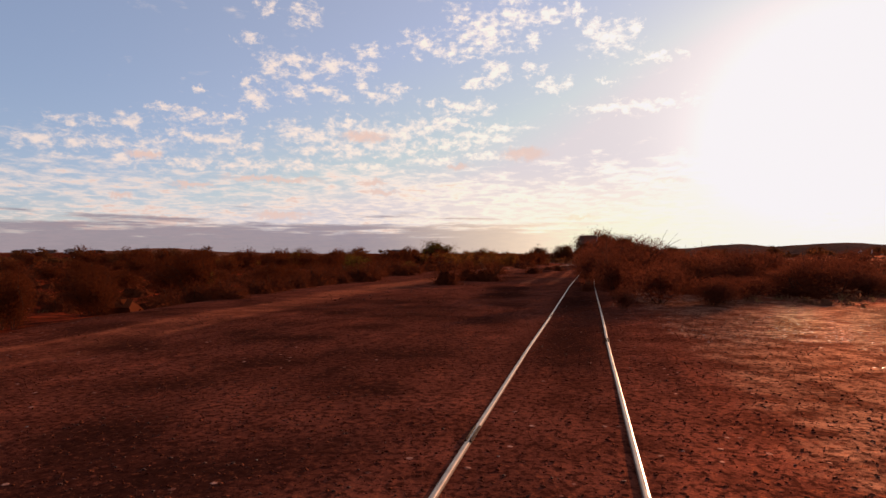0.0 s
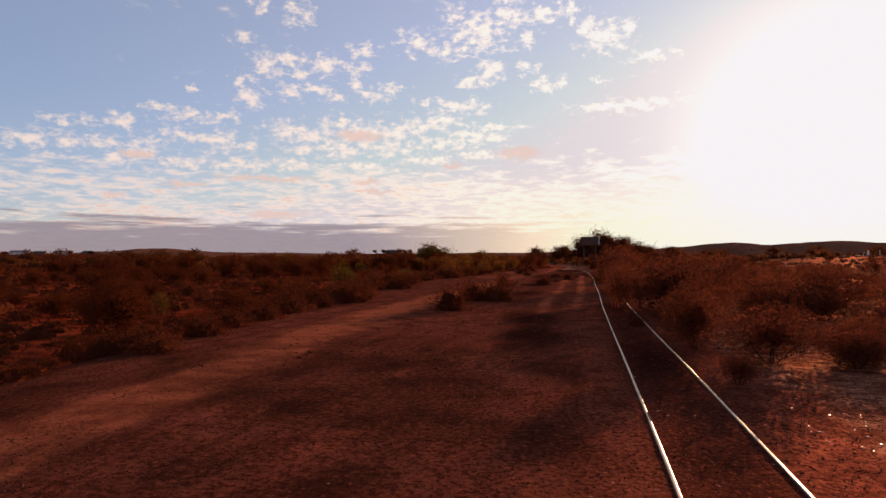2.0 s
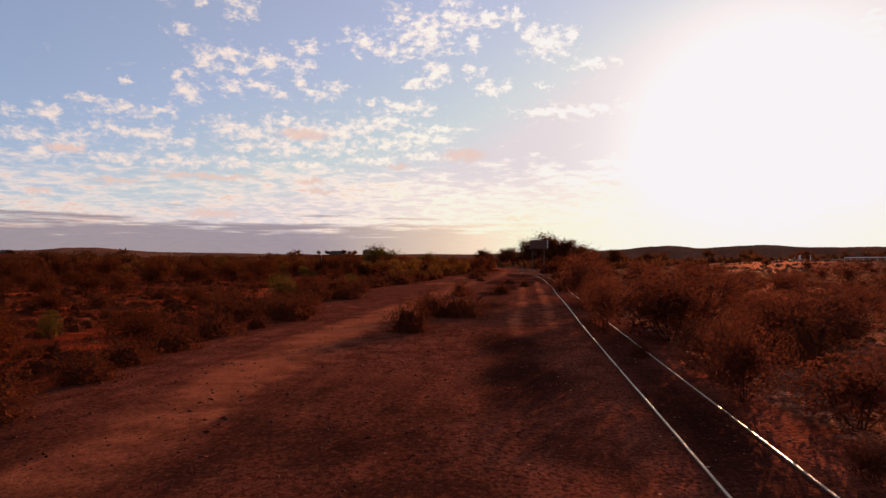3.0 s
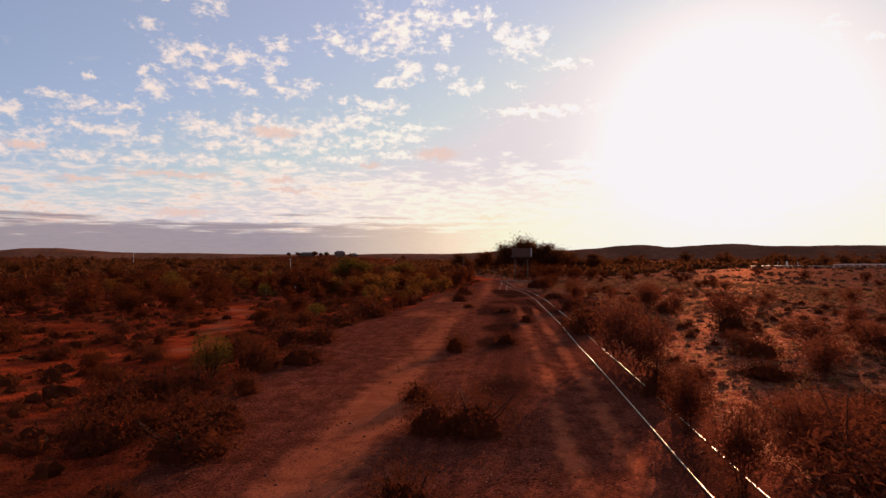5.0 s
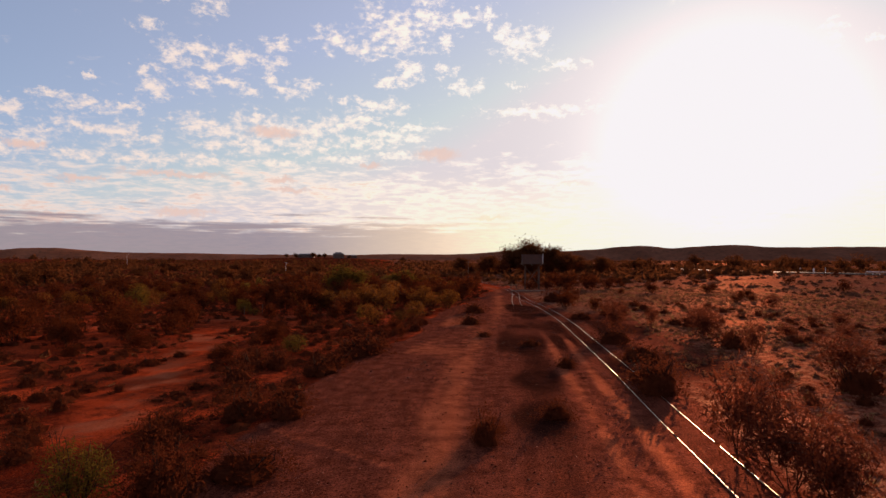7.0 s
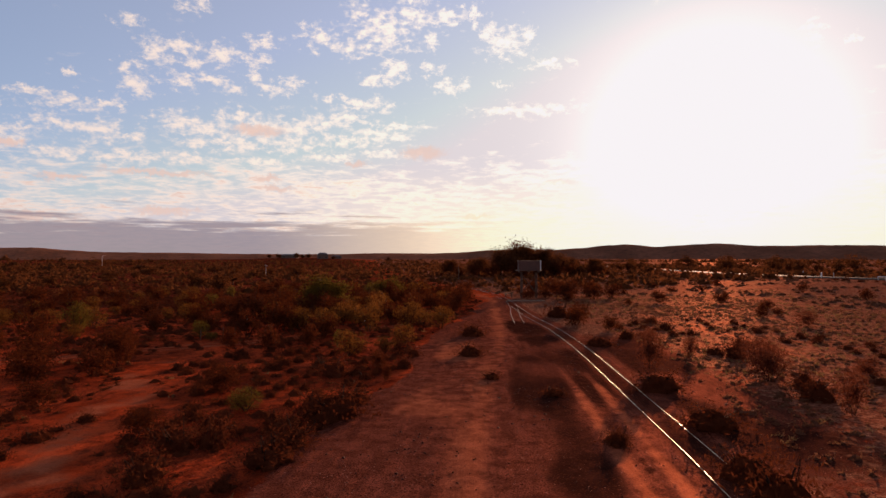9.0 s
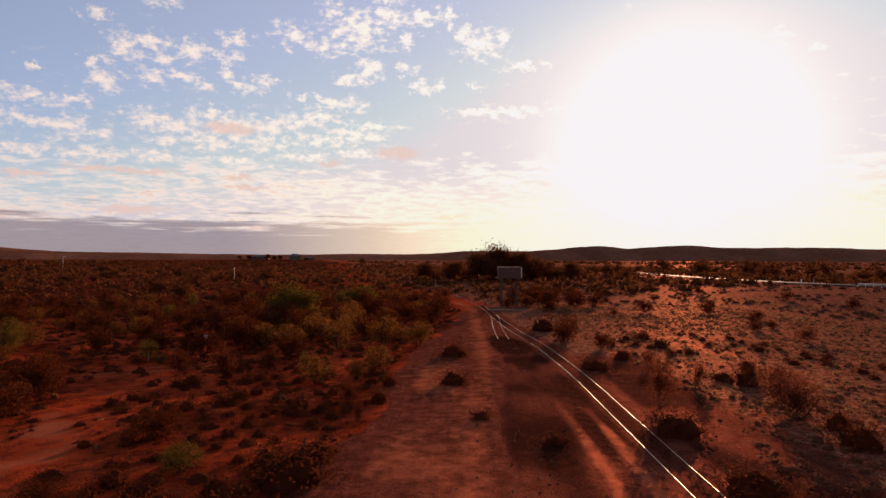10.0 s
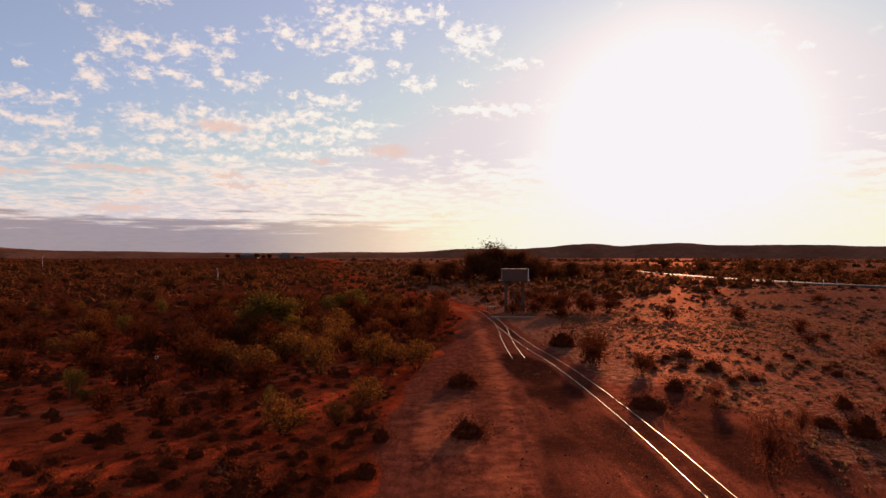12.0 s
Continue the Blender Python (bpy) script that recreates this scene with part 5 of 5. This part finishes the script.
strewn_bushes("far_scrub", "distant brown scrub and bushes on the plain", "scrub", 14000, -420, 420, 225, 760, 4.6, 2.3, 5, 0.8, TREE_LEAF, 204,
              lambda x, y, r: ~roadside(x, y) & ~((x < -330) & (y > 560)) & ~((np.abs(y - 524 - 0.05 * x) < 16) & (x < -20)) & (r < 0.80 + 0.4 * rough(x, y, 26.0, 44)), 5, 0.8)
strewn_bushes("far_scrub", "distant brown scrub on the open plain", "scrub", 11000, -420, -50, 60, 330, 2.6, 1.1, 5, 0.34, SALT_LEAF, 205,
              lambda x, y, r: r < 0.6 + 0.45 * rough(x, y, 24.0, 45), 5, 0.7)
strewn_bushes("far_scrub", "distant dark scrub on the open plain", "scrub", 5500, 150, 460, 60, 330, 2.2, 0.9, 5, 0.35, SALT_LEAF, 206,
              lambda x, y, r: ~roadside(x, y) & patchy(x, y, r, 30.0, 46, 0.95), 5)
strewn_bushes("far_woods", "distant dark tree line at the foot of hills", "woods", 6500, -1300, 1500, 520, 1700, 9.0, 4.4, 6, 1.8, TREE_LEAF, 207,
              lambda x, y, r: (np.abs(x + 45) > 90) & ~((np.abs(x + 520) < 110) & (y < 840)) & patchy(x, y, r, 120.0, 47, 0.85), 5)


# ---- stones ----
def stones(name, label, mat, number, x0, x1, y0, y1, lo, hi, seed, test, flat=0.55):
    rng = np.random.default_rng(seed)
    x, y = rng.uniform(x0, x1, number), rng.uniform(y0, y1, number)
    keep = test(x, y, rng.uniform(0, 1, number))
    x, y = x[keep], y[keep]
    n = len(x)
    base = np.array([(1, 0, 0), (-1, 0, 0), (0, 1, 0), (0, -1, 0), (0, 0, 1), (0, 0, -1)], float)
    tri = np.array([(0, 2, 4), (2, 1, 4), (1, 3, 4), (3, 0, 4), (2, 0, 5), (1, 2, 5), (3, 1, 5), (0, 3, 5)])
    size = lo * (hi / lo) ** (rng.uniform(0, 1, n) ** 1.7)
    v = base[None] * (1 + 0.35 * rng.normal(size=(n, 6, 3)).clip(-1.5, 1.5)) + 0.22 * rng.normal(size=(n, 6, 3))
    turn = rng.uniform(0, 6.28, n)
    c, s = np.cos(turn)[:, None], np.sin(turn)[:, None]
    vx, vy = v[..., 0] * c - v[..., 1] * s, v[..., 0] * s + v[..., 1] * c
    v = np.stack([vx, vy * 0.8, v[..., 2] * flat], 2) * size[:, None, None]
    v += np.stack([x, y, land(x, y) + size * 0.15], 1)[:, None, :]
    f = (tri[None] + 6 * np.arange(n)[:, None, None]).reshape(-1, 3).astype(np.int32)
    me = bpy.data.meshes.new(name)
    me.vertices.add(n * 6)
    me.vertices.foreach_set("co", v.astype(np.float32).ravel())
    me.loops.add(f.size)
    me.loops.foreach_set("vertex_index", f.ravel())
    me.polygons.add(len(f))
    me.polygons.foreach_set("loop_start", np.arange(0, f.size, 3, dtype=np.int32))
    me.update(calc_edges=True)
    me.materials.append(mat)
    return tagged(new(name, me), label, "stones", kind="stuff")


def clear_of_rails(x, y):
    return np.abs(np.abs(beside(x, y)) - 0.75) > 0.1


stones("gravel_stones", "dark iron-stained stones strewn over the gravel", STONE, 17000, -11, 15, 2.3, 22, 0.006, 0.022, 301,
       lambda x, y, r: clear_of_rails(x, y) & patchy(x, y, r, 3.0, 51, 1.1))
stones("earth_clods", "loose red earth clods on the old railway strip", CLOD, 42000, -11, 15, 2.3, 20, 0.006, 0.024, 305,
       lambda x, y, r: clear_of_rails(x, y) & patchy(x, y, r, 2.4, 55, 1.2))
stones("earth_clods", "loose red earth clods along the old railway", CLOD, 7000, -9, 30, 22, 75, 0.018, 0.065, 306,
       lambda x, y, r: clear_of_rails(x, y) & (inside(x, y) > -0.5) & patchy(x, y, r, 3.0, 56, 1.1))
stones("gravel_stones", "dark iron-stained stones along the old line", STONE, 5000, -10, 30, 22, 80, 0.015, 0.06, 302,
       lambda x, y, r: clear_of_rails(x, y) & (inside(x, y) > -1) & patchy(x, y, r, 4.0, 52, 1.0))
stones("gravel_stones", "dark stones strewn over the far corridor", STONE, 5000, 0, 50, 78, 140, 0.03, 0.10, 307,
       lambda x, y, r: clear_of_rails(x, y) & (inside(x, y) > -1) & (beside(x, y) < 14) & patchy(x, y, r, 4.0, 57, 1.0))
stones("quartz_stones", "small pale glinting quartz stones on gravel", QUARTZ, 900, -12, 26, 2.5, 110, 0.007, 0.024, 303,
       lambda x, y, r: clear_of_rails(x, y) & patchy(x, y, r, 5.0, 53, 0.8), flat=0.12)
stones("quartz_stones", "thick scatter of glinting quartz stones on gravel", QUARTZ, 3000, 5.5, 15, 9.0, 22, 0.014, 0.038, 304,
       lambda x, y, r: (beside(x, y) > 1.5) & patchy(x, y, r, 2.5, 54, 1.0), flat=0.06)


# ---- water tank and its yard ----
def water_tank():
    root = thing("water_tank", pose(48.6, 196.4, 0.0, 0, 0, -14), "grey iron railway water tank on a tall timber stand", "water tank")
    root.location.z = float(land(48.6, 196.4))
    w, d, z0, z1 = 2.75, 1.7, 7.0, 9.5
    bm = bmesh.new()
    box(bm, -w, w, -d, d, z0, z1, 0.04)
    tank = part("tank", bm, TANK_STEEL, root, "riveted grey tank plates")
    for x in np.linspace(-w, w, 5)[1:-1]:
        bm = bmesh.new()
        box(bm, x - 0.04, x + 0.04, -d - 0.05, -d - 0.003, z0 + 0.06, z1 - 0.06)
        part("seam", bm, TANK_STEEL, tank)
    bm = bmesh.new()
    box(bm, -w - 0.07, w + 0.07, -d - 0.07, d + 0.07, z1 + 0.002, z1 + 0.06, 0.01)
    part("rim", bm, TANK_STEEL, tank)
    bm = bmesh.new()
    box(bm, -w - 0.55, w + 0.55, -d - 0.5, d + 0.5, z0 - 0.16, z0 - 0.004, 0.02)
    part("platform", bm, OLD_TIMBER, root, "pale weathered plank platform")
    for x in (-w + 0.3, 0.0, w - 0.3):
        bm = bmesh.new()
        box(bm, x - 0.14, x + 0.14, -d - 0.35, d + 0.35, z0 - 0.50, z0 - 0.163, 0.01)
        part("bearer", bm, OLD_TIMBER, root)
    for x in (-w + 0.9, w - 0.9):
        for y in (-d + 0.2, d - 0.2):
            bm = beam(bmesh.new(), (x, y, -0.2), (x, y, z0 - 0.50), 0.21, 8, 0.85)
            part("post", bm, OLD_TIMBER, root)
    for y in (-d + 0.2, d - 0.2):
        for sgn in (-1, 1):
            bm = beam(bmesh.new(), (sgn * (w - 0.9), y - 0.22, 1.2), (-sgn * (w - 0.9), y - 0.22 - 0.02 * sgn, z0 - 1.0), 0.07, 4)
            part("brace", bm, OLD_TIMBER, root)
    # white strip added for the sunlight on the tank's end plate
    bm = beam(bmesh.new(), (w + 0.12, -d + 0.15, z0 + 0.05), (w + 0.12, -d + 0.15, z1 + 0.1), 0.11, 8)
    part("pipe", bm, WHITE_PAINT, root, "pale strip standing in for the sunlit tank end")


def tank_yard():
    bm = bmesh.new()
    for i in range(9):
        x = -4.3 + i * 1.0
        box(bm, x, x + 0.97, -0.45, 0.45, -0.2, 0.22 + 0.02 * math.sin(i * 2.1), 0.03)
    ob = part("concrete_kerb", bm, CONCRETE, None, where=pose(43.8, 184.6, float(land(43.8, 184.6)), 0, 0, -13))
    tagged(ob, "low pale concrete kerb below the water tank", "kerb")
    root = thing("bench", pose(44.2, 199.5, float(land(44.2, 199.5)), 0, 0, -14), "small dark timber bench beside the tank", "bench")
    bm = bmesh.new()
    box(bm, -1.1, 1.1, -0.3, 0.3, 0.92, 1.06, 0.02)
    part("seat", bm, OLD_TIMBER, root)
    for x in (-0.75, 0.75):
        bm = bmesh.new()
        box(bm, x - 0.13, x + 0.13, -0.2, 0.2, -0.1, 0.917, 0.01)
        part("leg", bm, OLD_TIMBER, root)


water_tank()
tank_yard()


def pole(name, label, x, y, height, mat, arm=0.0, thick=0.12):
    root = thing(name, pose(x, y, float(land(x, y))), label, "pole")
    part("shaft", beam(bmesh.new(), (0, 0, -0.3), (0, 0, height), thick, 8, 0.6), mat, root)
    if arm:
        part("arm", beam(bmesh.new(), (0, 0, height - 0.1), (arm, 0, height + 0.1), thick * 0.5, 6), mat, root)
        bm = bmesh.new()
        box(bm, arm - 0.5, arm + 0.5, -0.22, 0.22, height + 0.06, height + 0.26, 0.05)
        part("lamp_head", bm, WHITE_PAINT, root)
    else:
        part("crossarm", beam(bmesh.new(), (-0.9, 0, height - 0.6), (0.9, 0, height - 0.6), 0.06, 4), mat, root)
    return root


pole("street_lamp", "pale street lamp far over the plain", -229, 676, 10.8, WHITE_PAINT, 1.6, 0.2)
pole("utility_pole", "thin timber pole beside the old line", 37.5, 232, 8.0, OLD_TIMBER, 0.0, 0.13)
pole("utility_pole", "thin pale pole among distant scrub", -40, 392, 6.6, GREY_METAL, 0.0, 0.13)


# ---- road and roadside on the plain ----
def road():
    line = smooth_line(ROAD, 6.0)
    d = np.gradient(line, axis=0)
    d /= np.hypot(d[:, 0], d[:, 1])[:, None]
    verts, faces = [], []
    for (x, y), (dx, dy) in zip(line, d):
        for s, lift in ((-2.8, -0.45), (-2.1, -0.04), (0.0, 0.0), (2.1, -0.04), (2.8, -0.45)):
            verts.append((x + dy * s, y - dx * s, float(road_height(y)) + lift))
    for i in range(len(line) - 1):
        for k in range(4):
            faces.append((5 * i + k, 5 * i + k + 1, 5 * i + k + 6, 5 * i + k + 5))
    me = mesh_of("road", verts, faces, True)
    me.materials.append(ASPHALT)
    tagged(new("road", me), "smooth sealed road glinting in low sun", "road", kind="structure")


road()


def sign(x, y, w, h, z, turn, label):
    root = thing("road_sign", pose(x, y, float(land(x, y)), 0, 0, turn), label, "sign")
    bm = bmesh.new()
    box(bm, -w / 2, w / 2, -0.03, 0.03, z, z + h, 0.01)
    part("panel", bm, WHITE_PAINT, root)
    for sx in (-w * 0.35, w * 0.35):
        part("post", beam(bmesh.new(), (sx, 0.08, -0.2), (sx, 0.08, z + h * 0.9), 0.05, 6), GREY_METAL, root)


sign(158, 222, 2.7, 1.5, 0.6, 40, "white road sign panel on two posts")
sign(161, 220.2, 0.5, 1.9, 0.3, 40, "narrow white marker board by the road")
sign(182, 257, 0.9, 1.7, 0.4, 40, "small white roadside sign on posts")
sign(206, 296, 0.8, 1.3, 0.4, 40, "small white marker by the road")


def guard_rail(points, label):
    line = smooth_line(points, 2.0)
    root = thing("guard_rail", Matrix.Identity(4), label, "guard rail")
    for a, b in zip(line[:-1], line[1:]):
        za, zb = float(land(*a)), float(land(*b))
        part("post", beam(bmesh.new(), (*a, za - 0.4), (*a, za + 1.3), 0.07, 5), WHITE_PAINT, root)
        part("rail", beam(bmesh.new(), (*a, za + 1.15), (*b, zb + 1.15), 0.16, 4), WHITE_PAINT, root)


guard_rail([(163, 206), (165, 200), (170, 193), (180, 182), (192, 172)], "white metal guard rail along the road")


def fence(points, label):
    root = thing("wire_fence", Matrix.Identity(4), label, "fence")
    tops = []
    for i, (x, y) in enumerate(points):
        z = float(land(x, y))
        lean = 0.08 * math.sin(i * 1.7)
        part("post", beam(bmesh.new(), (x, y, z - 0.2), (x + lean, y, z + 1.35), 0.06, 6, 0.8), OLD_TIMBER, root)
        tops.append((x + lean, y, z))
    for h in (0.5, 1.1):
        bm = bmesh.new()
        for a, b in zip(tops[:-1], tops[1:]):
            beam(bm, (a[0], a[1], a[2] + h), (b[0], b[1], b[2] + h), 0.005, 4)
        part("wire", bm, BARK, root)


fence([(-16.5, 131.4), (-14.2, 133.4), (-13.1, 135.9), (-12.0, 138.6), (-9.6, 140.6), (-6.5, 142.3)], "old leaning wire fence with timber posts")


def marker(x, y, size, label):
    """A small pale board on a stake."""
    root = thing("marker_board", pose(x, y, float(land(x, y)), 0, 0, 12), label, "marker")
    bm = bmesh.new()
    box(bm, -size / 2, size / 2, -0.02, 0.02, 0.75, 0.75 + size, 0.008)
    part("panel", bm, WHITE_PAINT, root)
    part("stake", beam(bmesh.new(), (0, 0.05, -0.1), (0, 0.05, 0.9), 0.025, 5), GREY_METAL, root)


marker(-13.0, 147.2, 0.45, "small white board on a stake in scrub")
marker(4.9, 144.2, 0.4, "small pale board on a stake among shrubs")


# ---- houses far off ----
def house(x, y, w, d, wall_h, roof_h, turn, wall_mat, label):
    root = thing("house", pose(x, y, float(land(x, y)) - 0.1, 0, 0, turn), label, "house", "distant houses")
    bm = bmesh.new()
    box(bm, -w / 2, w / 2, -d / 2, d / 2, -0.5, wall_h)
    wall = part("wall", bm, wall_mat, root)
    o = 0.5
    v = [(-w / 2 - o, -d / 2 - o, wall_h), (w / 2 + o, -d / 2 - o, wall_h), (w / 2 + o, d / 2 + o, wall_h), (-w / 2 - o, d / 2 + o, wall_h),
         (-w / 2 + d * 0.3, 0, wall_h + roof_h), (w / 2 - d * 0.3, 0, wall_h + roof_h)]
    v = v + [(a, b, c - 0.15) for a, b, c in v[:4]]
    f = [(0, 1, 5, 4), (1, 2, 5), (2, 3, 4, 5), (3, 0, 4), (6, 7, 1, 0), (7, 8, 2, 1), (8, 9, 3, 2), (9, 6, 0, 3), (9, 8, 7, 6)]
    part("roof", mesh_of("roof", v, f), ROOF_METAL, root, "pale corrugated metal roof")
    for k in range(3):
        cx = (-0.3 + 0.3 * k) * w
        bm = bmesh.new()
        if k == 1:
            box(bm, cx - 0.5, cx + 0.5, -d / 2 - 0.05, -d / 2 - 0.003, 0.1, 2.1)
            part("door", bm, OLD_TIMBER, root)
        else:
            box(bm, cx - 0.8, cx + 0.8, -d / 2 - 0.05, -d / 2 - 0.003, 1.0, 2.1)
            part("window", bm, DARK_GLASS, wall)


house(-21, 800, 13, 10, 5.5, 2.2, 5, DARK_WALL, "dark two-storey house on a low rise")
house(-62, 812, 20, 9, 3.2, 1.6, -8, DARK_WALL, "long low brown house on a rise")
house(-4, 815, 11, 8, 3.0, 1.5, 12, DARK_WALL, "small brown house on a low rise")
house(-562, 795, 18, 9, 3.6, 2.0, 35, WHITE_PAINT, "low white house at the edge of town")
house(-478, 812, 14, 8, 3.0, 1.8, 30, DARK_WALL, "low brown house with a pale roof")
house(-500, 788, 15, 9, 3.4, 1.6, 28, WHITE_PAINT, "small white house at the edge of town")
house(-484, 772, 7, 6, 3.4, 1.0, 32, WHITE_PAINT, "small white shed at the edge of town")
house(-532, 792, 12, 8, 3.0, 1.7, 38, DARK_WALL, "low brown house at the edge of town")
house(-212, 341, 4.6, 4.0, 2.9, 0.7, 32, WHITE_PAINT, "small white shed out on the scrub plain")
for x, y, w, h in ((-74, 802, 5.5, 5.0), (-52, 796, 6, 5.4), (-38, 800, 6, 5.2), (-86, 808, 5, 4.4), (-45, 794, 5, 4.2), (-8, 798, 5, 3.6), (-548, 822, 10, 5.0), (-512, 826, 9, 5.0), (-466, 800, 8, 4.0), (-590, 812, 9, 4.6)):
    kind = tree_kinds[int(abs(x)) % 3]
    copy_thing(kind, Matrix.LocRotScale((x, y, float(land(x, y)) - 0.1), Euler((0, 0, x)), (1.3 * w / 8.0 / kind.scale.x, 1.3 * w / 8.0 / kind.scale.y, 1.2 * h / 8.0 / kind.scale.z)))
